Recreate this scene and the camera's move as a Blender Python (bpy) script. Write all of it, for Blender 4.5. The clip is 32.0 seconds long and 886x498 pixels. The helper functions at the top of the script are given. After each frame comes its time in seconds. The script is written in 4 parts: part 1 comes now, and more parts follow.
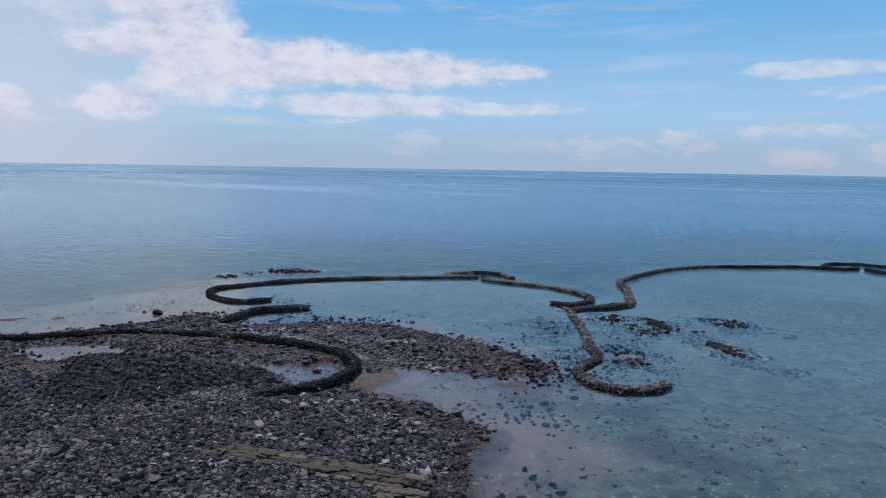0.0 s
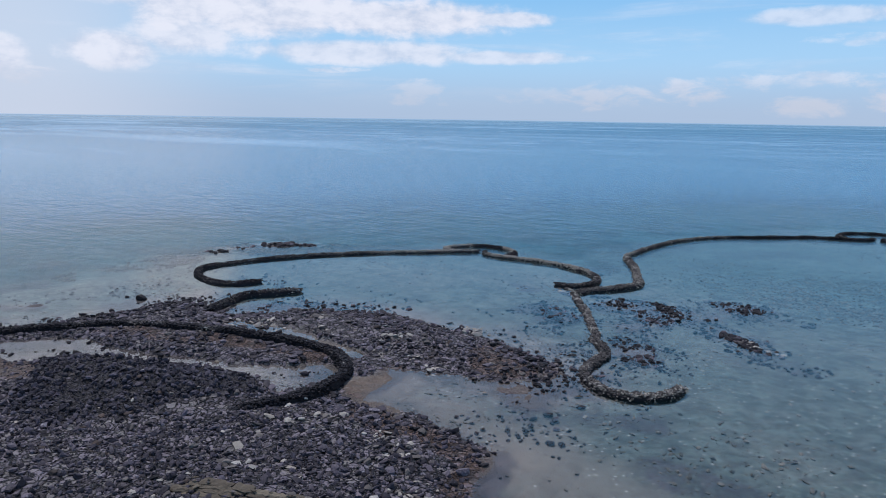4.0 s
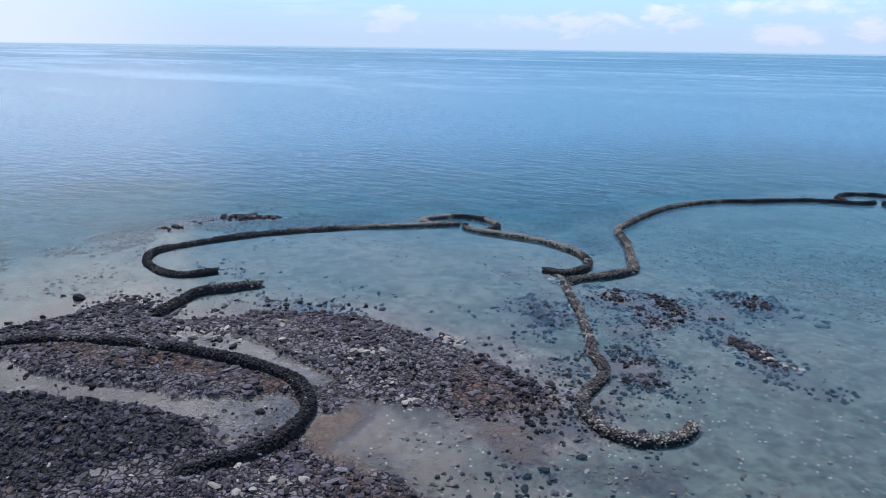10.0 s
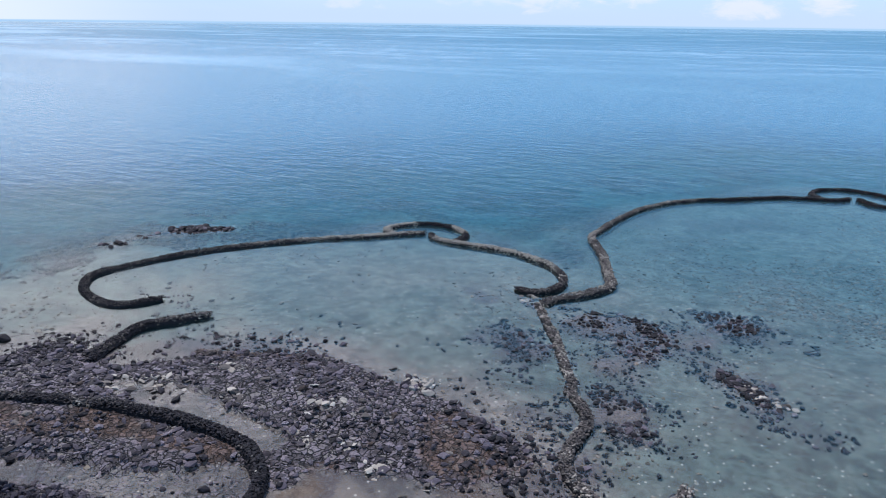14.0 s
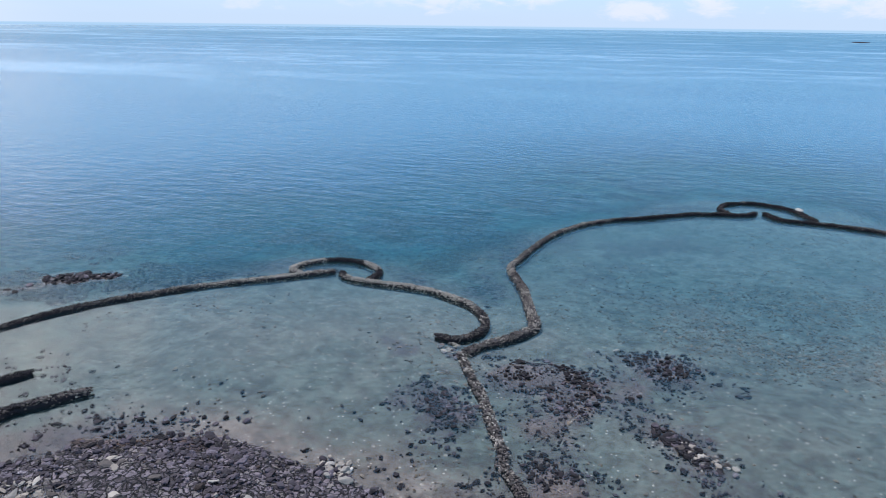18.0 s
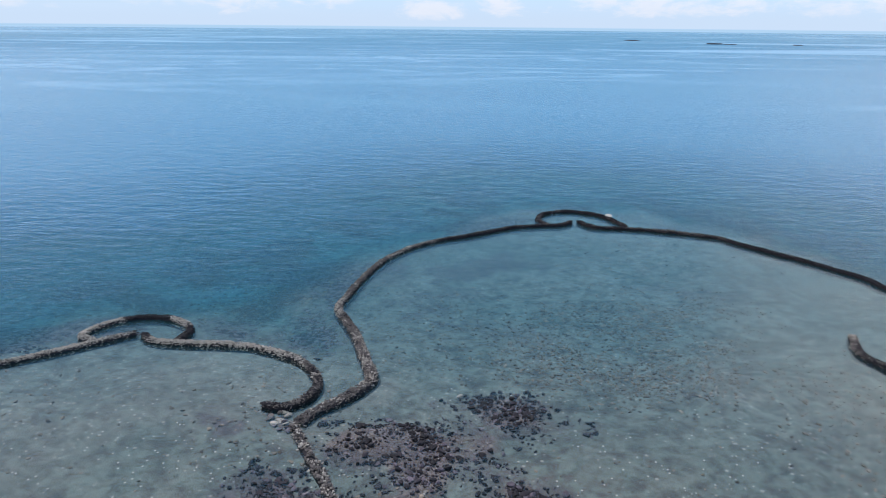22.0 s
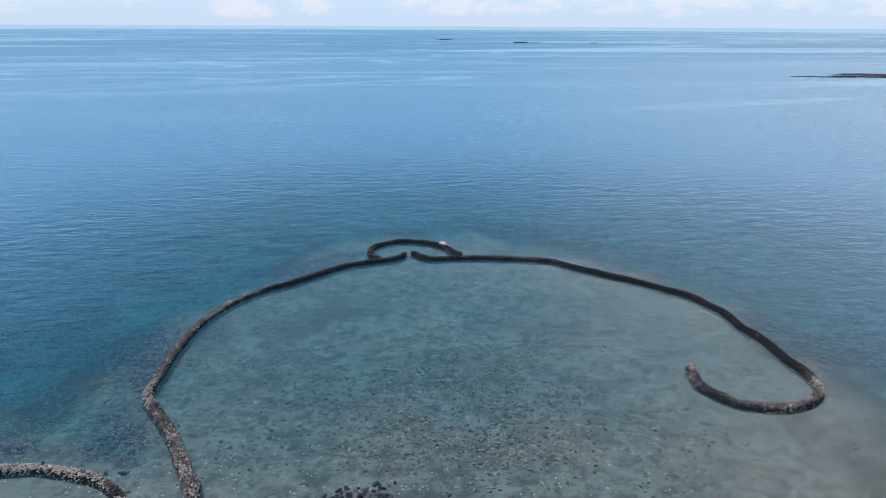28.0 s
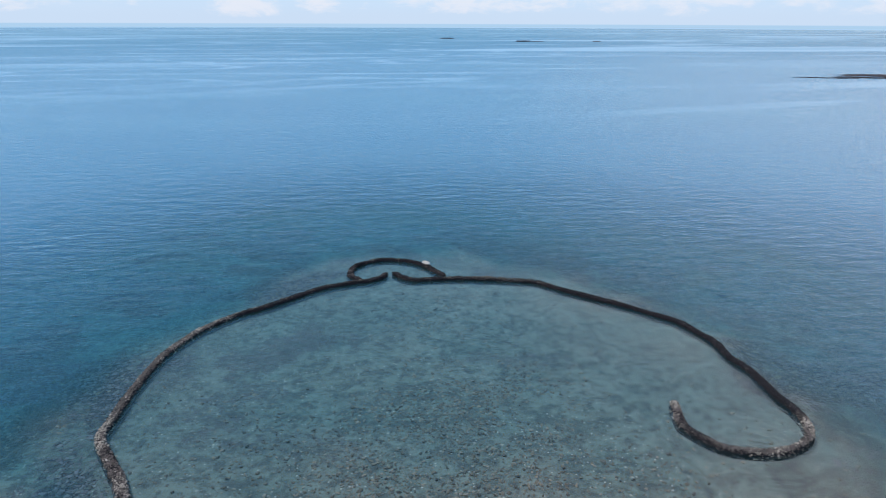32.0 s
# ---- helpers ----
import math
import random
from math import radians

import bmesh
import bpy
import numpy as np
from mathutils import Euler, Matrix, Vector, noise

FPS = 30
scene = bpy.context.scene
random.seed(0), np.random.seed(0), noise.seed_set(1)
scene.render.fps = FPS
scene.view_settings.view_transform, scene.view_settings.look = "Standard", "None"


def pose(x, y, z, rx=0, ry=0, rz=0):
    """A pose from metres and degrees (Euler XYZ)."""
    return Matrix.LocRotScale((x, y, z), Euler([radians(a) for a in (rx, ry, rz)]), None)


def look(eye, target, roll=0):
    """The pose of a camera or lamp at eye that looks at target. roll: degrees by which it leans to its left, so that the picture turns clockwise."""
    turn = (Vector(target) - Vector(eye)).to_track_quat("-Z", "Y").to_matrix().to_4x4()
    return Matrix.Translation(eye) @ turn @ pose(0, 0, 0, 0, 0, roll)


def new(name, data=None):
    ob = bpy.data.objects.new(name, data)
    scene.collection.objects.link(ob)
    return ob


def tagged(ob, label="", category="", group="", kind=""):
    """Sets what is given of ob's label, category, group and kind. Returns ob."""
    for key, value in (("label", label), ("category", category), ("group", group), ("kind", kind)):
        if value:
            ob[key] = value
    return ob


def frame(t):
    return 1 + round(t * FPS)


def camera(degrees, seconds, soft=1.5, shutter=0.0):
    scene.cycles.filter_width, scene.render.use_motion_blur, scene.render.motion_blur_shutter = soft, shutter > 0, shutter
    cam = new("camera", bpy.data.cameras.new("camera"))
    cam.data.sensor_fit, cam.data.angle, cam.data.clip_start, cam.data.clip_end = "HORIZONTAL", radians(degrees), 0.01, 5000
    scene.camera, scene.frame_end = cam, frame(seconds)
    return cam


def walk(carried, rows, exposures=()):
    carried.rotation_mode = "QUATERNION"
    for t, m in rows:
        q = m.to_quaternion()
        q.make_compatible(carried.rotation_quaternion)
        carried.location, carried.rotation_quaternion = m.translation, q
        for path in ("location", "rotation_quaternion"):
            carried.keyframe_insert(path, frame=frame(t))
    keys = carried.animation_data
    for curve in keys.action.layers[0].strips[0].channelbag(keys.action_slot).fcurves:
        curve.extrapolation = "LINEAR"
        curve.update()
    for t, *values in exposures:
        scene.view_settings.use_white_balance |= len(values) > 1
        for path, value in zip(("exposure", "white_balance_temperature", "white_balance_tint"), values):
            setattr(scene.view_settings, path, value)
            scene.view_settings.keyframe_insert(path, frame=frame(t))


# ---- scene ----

# ---------------------------------------------------------------- camera
# seconds, x, y, z, downward pitch, heading (clockwise from +y), lean, all angles in degrees
PATH = [
    (0, 38.85, -93.91, 19.46, 6.64, -31.28, 0.91),
    (1, 38.27, -92.66, 20.23, 7.67, -31.35, 0.88),
    (2, 37.70, -91.42, 21.02, 8.66, -31.39, 0.85),
    (3, 37.07, -90.15, 21.79, 9.61, -31.41, 0.82),
    (3.5, 36.70, -89.50, 22.17, 10.10, -31.43, 0.82),
    (5.5, 34.97, -86.76, 23.64, 11.92, -31.33, 0.84),
    (6, 34.51, -86.04, 24.01, 12.38, -31.30, 0.85),
    (7, 33.56, -84.52, 24.76, 13.29, -31.24, 0.86),
    (7.5, 33.07, -83.73, 25.14, 13.76, -31.09, 0.86),
    (8, 32.58, -82.93, 25.52, 14.26, -30.80, 0.86),
    (8.5, 32.10, -82.13, 25.90, 14.70, -30.42, 0.85),
    (9, 31.62, -81.32, 26.27, 15.15, -30.08, 0.84),
    (10, 30.70, -79.71, 27.00, 16.05, -29.45, 0.79),
    (11, 29.80, -78.09, 27.74, 16.96, -28.75, 0.74),
    (11.5, 29.35, -77.29, 28.13, 17.46, -28.42, 0.71),
    (12, 28.91, -76.50, 28.53, 17.83, -28.06, 0.69),
    (12.5, 28.46, -75.70, 28.92, 17.86, -27.69, 0.67),
    (13, 28.02, -74.90, 29.31, 17.87, -27.32, 0.65),
    (13.5, 27.58, -74.09, 29.70, 17.86, -26.95, 0.65),
    (15.5, 25.82, -70.82, 31.19, 17.84, -25.02, 0.68),
    (16, 25.42, -69.99, 31.55, 17.81, -24.28, 0.68),
    (16.5, 25.03, -69.18, 31.91, 17.78, -23.27, 0.68),
    (17, 24.65, -68.38, 32.26, 17.75, -22.23, 0.67),
    (17.5, 24.29, -67.58, 32.60, 17.72, -20.92, 0.65),
    (18, 23.93, -66.76, 32.94, 17.70, -19.09, 0.64),
    (18.5, 23.59, -65.92, 33.28, 17.66, -17.15, 0.62),
    (19, 23.24, -65.05, 33.62, 17.64, -15.23, 0.60),
    (19.5, 22.89, -64.13, 33.96, 17.64, -13.36, 0.58),
    (20, 22.54, -63.18, 34.30, 17.66, -11.44, 0.55),
    (21, 21.91, -61.28, 34.98, 17.64, -7.60, 0.51),
    (22, 21.44, -59.45, 35.70, 17.62, -3.83, 0.53),
    (23, 21.06, -57.64, 36.40, 17.65, 0.00, 0.57),
    (23.5, 20.87, -56.72, 36.71, 17.66, 1.93, 0.58),
    (24, 20.69, -55.79, 37.01, 17.64, 3.85, 0.60),
    (24.5, 20.54, -54.88, 37.30, 17.63, 5.37, 0.61),
    (25, 20.48, -54.00, 37.61, 17.60, 6.51, 0.60),
    (25.5, 20.52, -53.16, 37.95, 17.59, 7.09, 0.57),
    (27.5, 21.40, -50.10, 39.41, 17.67, 10.04, 0.33),
    (28, 21.75, -49.41, 39.76, 17.65, 10.38, 0.29),
    (32, 26.39, -44.97, 42.28, 17.83, 10.04, 0.21),
]


def aimed(x, y, z, pitch, heading, lean):
    p, h = radians(pitch), radians(heading)
    ahead = Vector((math.sin(h) * math.cos(p), math.cos(h) * math.cos(p), -math.sin(p)))
    return look((x, y, z), Vector((x, y, z)) + ahead * 10, lean)


cam = camera(64.03, 32.0, soft=1.0)
walk(cam, [(t, aimed(*row)) for t, *row in PATH],
     exposures=[(0, -0.54, 6150, 15), (3.5, -0.39, 6150, 15), (6, -0.24, 6150, 15), (9, -0.02, 6150, 15), (12, 0.14, 6200, 15), (20, 0.13, 6450, 14), (27, 0.09, 6600, 13.5), (32, 0.08, 6600, 13.5)])

# ---------------------------------------------------------------- node helpers


class Nodes:
    """A small builder for node trees."""

    def __init__(self, tree):
        self.tree = tree
        tree.nodes.clear()

    def add(self, kind, ins=None, op=""):
        node = self.tree.nodes.new(kind)
        if op:
            node.operation = op
        for key, value in (ins or {}).items():
            sock = node.inputs[key]
            if isinstance(value, bpy.types.NodeSocket):
                self.tree.links.new(value, sock)
            else:
                sock.default_value = value
        return node

    def math(self, op, a, b=0.0, c=None):
        ins = {0: a, 1: b}
        if c is not None:
            ins[2] = c
        return self.add("ShaderNodeMath", ins, op).outputs[0]

    def mix(self, fac, a, b, mode="MIX"):
        n = self.add("ShaderNodeMix")
        n.data_type, n.blend_type = "RGBA", mode
        for sock, value in ((n.inputs[0], fac), (n.inputs[6], a), (n.inputs[7], b)):
            if isinstance(value, bpy.types.NodeSocket):
                self.tree.links.new(value, sock)
            else:
                sock.default_value = value
        return n.outputs[2]

    def ramp(self, value, a, b, to=(0.0, 1.0)):
        n = self.add("ShaderNodeMapRange", {"Value": value, "From Min": a, "From Max": b, "To Min": to[0], "To Max": to[1]})
        n.interpolation_type = "SMOOTHSTEP"
        return n.outputs[0]

    def noise(self, vec, scale, detail=4.0, rough=0.55, distort=0.0):
        return self.add("ShaderNodeTexNoise", {"Vector": vec, "Scale": scale, "Detail": detail, "Roughness": rough,
                                               "Distortion": distort}).outputs[0]

    def scaled(self, vec, x, y, z, turn=0.0):
        return self.add("ShaderNodeMapping", {"Vector": vec, "Scale": (x, y, z), "Rotation": (0, 0, turn)}).outputs[0]

    def position(self):
        return self.add("ShaderNodeNewGeometry").outputs["Position"]

    def attr(self, name):
        n = self.add("ShaderNodeAttribute")
        n.attribute_name = name
        return n.outputs["Fac"]

    def out(self, shader, kind="ShaderNodeOutputMaterial"):
        self.add(kind, {0: shader})


def rgb(r, g, b):
    return (r, g, b, 1.0)


def material(name):
    m = bpy.data.materials.new(name)
    m.use_nodes = True
    return m, Nodes(m.node_tree)


# ---------------------------------------------------------------- sky and sun
SUN_AZ, SUN_EL = radians(-68), radians(66)
world = bpy.data.worlds.new("sky")
scene.world = world
world.use_nodes = True
w = Nodes(world.node_tree)
air = w.add("ShaderNodeTexSky")
air.sky_type, air.sun_disc, air.sun_elevation, air.sun_rotation = "NISHITA", False, SUN_EL, SUN_AZ
air.air_density, air.dust_density, air.ozone_density = 1.0, 0.6, 2.0
sky = air.outputs[0]
way = w.add("ShaderNodeTexCoord").outputs["Generated"]
xyz = w.add("ShaderNodeSeparateXYZ", {0: way}).outputs
az = w.math("MULTIPLY", w.math("ARCTAN2", xyz[0], xyz[1]), 57.2958)
el = w.math("MULTIPLY", w.math("ARCSINE", xyz[2]), 57.2958)
flat = w.add("ShaderNodeCombineXYZ", {0: az, 1: el, 2: 0.0}).outputs[0]
puffs = w.noise(w.scaled(flat, 0.26, 0.42, 1), 1.0, 9, 0.6, 0.25)
fine = w.noise(w.scaled(flat, 0.55, 1.1, 1), 1.0, 7, 0.6)
lumps = w.math("ADD", w.math("MULTIPLY", w.math("SUBTRACT", puffs, 0.5), 1.9), w.math("MULTIPLY", w.math("SUBTRACT", fine, 0.5), 0.7))
billows = w.math("ADD", w.math("MULTIPLY", w.math("SUBTRACT", w.noise(w.scaled(flat, 0.3, 0.8, 1), 1.0, 8, 0.62, 0.4), 0.53), 4.2), w.math("MULTIPLY", w.math("SUBTRACT", fine, 0.5), 1.6))
# cloud banks: azimuth, elevation, half width, half height, weight; the last six lie out of view, added to brighten the
# sea's reflection
BANKS = [(-52.1, 10.9, 4.6, 4.6, 1), (-50.6, 8.2, 5.2, 3.2, 1), (-54.8, 8.5, 5.4, 1.2, 0.9), (-44.8, 7.6, 8.6, 2.4, 1), (-35.3, 7.4, 11.0, 1.7, 1), (-27.2, 7.4, 5.0, 0.7, 0.9),
         (-56.0, 4.4, 3.8, 1.5, 0.95), (-51.0, 5.8, 4.2, 1.9, 0.9), (-37.9, 4.8, 11.0, 1.1, 0.85), (-27.1, 4.6, 7.0, 0.6, 0.75), (-39.7, 3.5, 3.2, 0.35, 0.5), (-62.9, 3.7, 2.0, 1.6, 0.9),
         (-61.3, 2.4, 2.2, 0.7, 0.6), (-4.4, 7.2, 6.0, 0.7, 0.65), (-2.2, 5.6, 4.2, 0.5, 0.35), (-33.6, 1.9, 3.2, 1.4, 0.4), (-19.1, 1.8, 4.4, 1.2, 0.5), (-12.8, 2.2, 3.0, 1.2, 0.55),
         (-5.5, 2.9, 8.0, 0.7, 0.45), (-4.7, 1.1, 3.2, 0.9, 0.6), (0.5, 1.4, 2.6, 1.2, 0.6), (-23.9, 1.6, 4.0, 0.8, 0.3), (-58.7, 11.5, 6.0, 3.0, 0.4), (12, 1.5, 9, 1.1, 0.55),
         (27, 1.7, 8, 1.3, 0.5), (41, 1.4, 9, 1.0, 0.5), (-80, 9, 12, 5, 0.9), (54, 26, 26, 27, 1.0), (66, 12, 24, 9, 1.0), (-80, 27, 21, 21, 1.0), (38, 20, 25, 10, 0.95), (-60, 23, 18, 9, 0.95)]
cover = None
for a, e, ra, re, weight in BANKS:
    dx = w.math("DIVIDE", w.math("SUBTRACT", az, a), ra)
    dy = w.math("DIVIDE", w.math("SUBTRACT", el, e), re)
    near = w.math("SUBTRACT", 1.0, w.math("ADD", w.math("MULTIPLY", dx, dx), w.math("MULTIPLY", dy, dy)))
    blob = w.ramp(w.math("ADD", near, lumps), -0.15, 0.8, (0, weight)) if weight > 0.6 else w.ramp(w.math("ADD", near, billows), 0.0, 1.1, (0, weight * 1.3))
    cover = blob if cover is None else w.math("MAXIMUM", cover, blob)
high = w.noise(w.scaled(way, 2.2, 2.2, 5.5), 1.0, 8, 0.6, 0.3)
wisps = w.noise(w.scaled(flat, 0.05, 0.5, 1), 1.0, 6, 0.6, 0.5)
cover = w.math("MAXIMUM", cover, w.math("MULTIPLY", w.ramp(wisps, 0.5, 0.75, (0, 0.45)), w.ramp(el, 0.2, 2.5)))
cover = w.math("MAXIMUM", cover, w.math("MULTIPLY", w.ramp(high, 0.56, 0.74, (0, 0.4)), w.ramp(el, 14, 26)))
shade = w.ramp(w.math("ADD", w.math("MULTIPLY", fine, 0.7), w.math("MULTIPLY", puffs, 0.9)), 0.55, 0.95)
cloud = w.mix(shade, rgb(7.2, 8.2, 9.6), rgb(10.3, 10.7, 11.3))
cloud = w.mix(w.ramp(el, 1.0, 4.0), rgb(7.6, 8.1, 8.9), cloud)
# Clouds above the view are brightened further for the sea to reflect.
cloud = w.mix(w.ramp(el, 13.0, 19.0), cloud, w.mix(shade, rgb(11.0, 11.6, 12.6), rgb(14.0, 14.2, 14.6)))
low = w.mix(w.ramp(el, 0.0, 5.0), rgb(5.5, 7.0, 8.7), w.mix(w.ramp(el, 3.0, 13.0), rgb(5.2, 8.4, 11.0), rgb(2.4, 6.3, 10.5)))
base = w.mix(w.ramp(el, 12.0, 50.0), low, w.mix(0.35, sky, rgb(1.3, 3.4, 7.4)))
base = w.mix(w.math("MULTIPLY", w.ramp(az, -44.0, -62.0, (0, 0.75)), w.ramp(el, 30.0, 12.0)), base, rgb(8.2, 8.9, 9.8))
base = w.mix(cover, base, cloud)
base = w.mix(w.ramp(el, -0.26, -0.16), rgb(3.9, 6.1, 8.2), base)
w.out(w.add("ShaderNodeBackground", {"Color": base, "Strength": 0.1}).outputs[0], "ShaderNodeOutputWorld")

sun = new("sun", bpy.data.lights.new("sun", "SUN"))
sun.data.energy, sun.data.angle, sun.data.color = 3.6, radians(0.53), (1.0, 0.965, 0.93)
toward = Vector((math.sin(SUN_AZ) * math.cos(SUN_EL), math.cos(SUN_AZ) * math.cos(SUN_EL), math.sin(SUN_EL)))
sun.matrix_world = look(toward * 300, (0, 0, 0))

# ---------------------------------------------------------------- materials


def stone_material(name, low, high, wet=0.55, lime=0.0, lime_tone=rgb(0.62, 0.60, 0.55)):
    """Weathered rock. low, high: range of tones from stone to stone; lime: share of pale barnacle crust."""
    m, n = material(name)
    pos = n.position()
    each = n.add("ShaderNodeObjectInfo").outputs["Random"]
    isle = n.add("ShaderNodeNewGeometry").outputs["Random Per Island"]
    tone = n.math("FRACT", n.math("ADD", each, isle))
    grain = n.noise(pos, 9.0, 6, 0.65)
    patch = n.noise(pos, 1.7, 4, 0.6)
    col = n.mix(n.math("POWER", tone, 1.7), low, high)
    col = n.mix(n.ramp(grain, 0.3, 0.75), n.mix(0.5, col, low), col)
    col = n.mix(n.math("MULTIPLY", n.ramp(patch, 0.45, 0.7), 0.3), col, n.mix(0.85, rgb(0.10, 0.08, 0.07), high))
    if lime > 0:
        zone = n.math("MULTIPLY", n.math("SUBTRACT", n.noise(pos, 0.16, 4, 0.6), 0.52), 0.55)
        crust = n.ramp(n.math("ADD", zone, n.math("ADD", n.math("MULTIPLY", grain, 0.75), n.math("MULTIPLY", tone, 0.4))), 1.02 - lime * 0.8, 1.10 - lime * 0.6)
        col = n.mix(n.math("MULTIPLY", crust, 0.9), col, lime_tone)
    bump = n.add("ShaderNodeBump", {"Strength": 0.6, "Distance": 0.05, "Height": n.noise(pos, 14.0, 5, 0.7)}).outputs[0]
    n.out(n.add("ShaderNodeBsdfPrincipled", {"Base Color": col, "Roughness": n.ramp(patch, 0.3, 0.7, (wet, 0.92)), "Normal": bump,
                                             "Specular IOR Level": 0.22}).outputs[0])
    return m


BLACK = stone_material("black basalt", rgb(0.008, 0.0072, 0.0095), rgb(0.030, 0.0262, 0.0335), 0.55, 0.02)
GREY = stone_material("grey basalt", rgb(0.06, 0.052, 0.05), rgb(0.19, 0.165, 0.15), 0.65, 0.08)
PALE = stone_material("pale crusted stone", rgb(0.25, 0.222, 0.19), rgb(0.47, 0.43, 0.38), 0.75, 0.2)
LAVA_ROCK = stone_material("black lava", rgb(0.015, 0.0132, 0.018), rgb(0.092, 0.080, 0.104), 0.5, 0.06)
REEF = stone_material("reef rock", rgb(0.017, 0.0142, 0.018), rgb(0.165, 0.140, 0.170), 0.5, 0.30, rgb(0.34, 0.315, 0.325))
RUST = stone_material("brown reef rock", rgb(0.024, 0.018, 0.017), rgb(0.10, 0.07, 0.058), 0.6, 0.05)
DROWNED = stone_material("weedy drowned stone", rgb(0.05, 0.043, 0.036), rgb(0.36, 0.31, 0.25), 0.8, 0.22)
TAN = stone_material("tan lagoon stone", rgb(0.10, 0.082, 0.062), rgb(0.36, 0.30, 0.24), 0.85, 0.05)
SANDSTONE = stone_material("tan sandstone", rgb(0.075, 0.060, 0.045), rgb(0.205, 0.172, 0.125), 0.85, 0.06)
WHITE = stone_material("white crusted rock", rgb(0.22, 0.205, 0.185), rgb(0.46, 0.43, 0.39), 0.8, 0.3)
BLEACHED = stone_material("bleached slab", rgb(0.36, 0.345, 0.32), rgb(0.48, 0.465, 0.44), 0.85, 0.3)


def ground_material():
    m, n = material("reef flat and sea bed")
    pos = n.position()
    rock, weed, pale, lava, meadow, rust = (n.attr(key) for key in ("rock", "weed", "pale", "lava", "meadow", "rust"))
    broad = n.noise(pos, 0.16, 5, 0.6)
    mid = n.noise(pos, 0.9, 6, 0.62)
    grain = n.noise(pos, 7.0, 5, 0.7)
    speck = n.add("ShaderNodeTexVoronoi", {"Vector": pos, "Scale": 2.1, "Randomness": 1.0}).outputs["Distance"]
    tuft = n.noise(pos, 1.1, 7, 0.68, 0.5)
    coral = n.add("ShaderNodeTexVoronoi", {"Vector": pos, "Scale": 2.6, "Randomness": 1.0})
    sand = n.mix(n.ramp(mid, 0.3, 0.72), rgb(0.135, 0.124, 0.116), rgb(0.33, 0.302, 0.275))
    sand = n.mix(n.math("MULTIPLY", n.ramp(broad, 0.42, 0.62), 0.5), sand, rgb(0.075, 0.068, 0.062))
    sand = n.mix(n.math("MULTIPLY", n.ramp(tuft, 0.5, 0.64), 0.34), sand, rgb(0.035, 0.032, 0.032))
    drift = n.noise(pos, 0.055, 5, 0.6, 0.8)
    sand = n.mix(n.ramp(drift, 0.42, 0.6, (0, 0.7)), sand, rgb(0.075, 0.066, 0.069))
    mottle = n.noise(pos, 0.42, 5, 0.62, 0.6)
    sand = n.mix(n.ramp(mottle, 0.48, 0.62, (0, 0.55)), sand, rgb(0.05, 0.046, 0.05))
    sand = n.mix(n.math("MULTIPLY", n.ramp(speck, 0.24, 0.12), n.ramp(mid, 0.42, 0.6, (0, 0.6))), sand, rgb(0.04, 0.038, 0.03))
    pebble = n.add("ShaderNodeTexVoronoi", {"Vector": pos, "Scale": 1.15, "Randomness": 1.0})
    kind = n.add("ShaderNodeSeparateColor", {0: pebble.outputs["Color"]}).outputs[1]
    sand = n.mix(n.math("MULTIPLY", n.ramp(pebble.outputs["Distance"], 0.40, 0.24), n.ramp(kind, 0.66, 0.74, (0, 0.85))), sand, rgb(0.05, 0.045, 0.042))
    sand = n.mix(n.math("MULTIPLY", pale, n.ramp(mid, 0.25, 0.65, (0.45, 0.9))), sand, rgb(0.255, 0.222, 0.19))
    # green algal turf on the bed that never dries; it also has the water's teal cast put into its colour
    level = n.add("ShaderNodeSeparateXYZ", {0: pos}).outputs[2]
    turf = n.ramp(n.math("ADD", level, n.math("MULTIPLY", n.math("SUBTRACT", tuft, 0.5), 0.5)), -0.12, -0.32, (0, 0.85))
    turf = n.math("MULTIPLY", turf, n.math("SUBTRACT", 1.0, n.math("MULTIPLY", n.math("MULTIPLY", pale, pale), 0.85)))
    turf = n.math("MULTIPLY", turf, n.ramp(mid, 0.38, 0.62, (0.6, 1.0)))
    sand = n.mix(turf, sand, n.mix(n.ramp(n.math("ADD", n.math("MULTIPLY", tuft, 0.6), n.math("MULTIPLY", mottle, 0.4)), 0.4, 0.6), rgb(0.172, 0.225, 0.200), rgb(0.060, 0.084, 0.080)))
    chance = n.add("ShaderNodeSeparateColor", {0: coral.outputs["Color"]}).outputs[0]
    sand = n.mix(n.math("MULTIPLY", n.ramp(coral.outputs["Distance"], 0.34, 0.2), n.ramp(chance, 0.84, 0.9, (0, 0.55))), sand, rgb(0.66, 0.63, 0.57))
    sand = n.mix(n.math("MULTIPLY", n.ramp(pebble.outputs["Distance"], 0.26, 0.15), n.ramp(kind, 0.09, 0.05, (0, 0.4))), sand, rgb(0.55, 0.52, 0.46))
    # cracked reef rock: plates of uneven tone with dark joints
    warp = n.add("ShaderNodeVectorMath", {0: pos, 1: n.add("ShaderNodeTexNoise", {"Vector": pos, "Scale": 1.3, "Detail": 3.0}).outputs["Color"]}, "ADD").outputs[0]
    cell = n.add("ShaderNodeTexVoronoi", {"Vector": warp, "Scale": 1.75, "Randomness": 1.0})
    rim = n.add("ShaderNodeTexVoronoi", {"Vector": warp, "Scale": 1.75, "Randomness": 1.0})
    rim.feature = "DISTANCE_TO_EDGE"
    chip = n.add("ShaderNodeTexVoronoi", {"Vector": warp, "Scale": 5.2, "Randomness": 1.0})
    plate = n.add("ShaderNodeSeparateColor", {0: cell.outputs["Color"]}).outputs
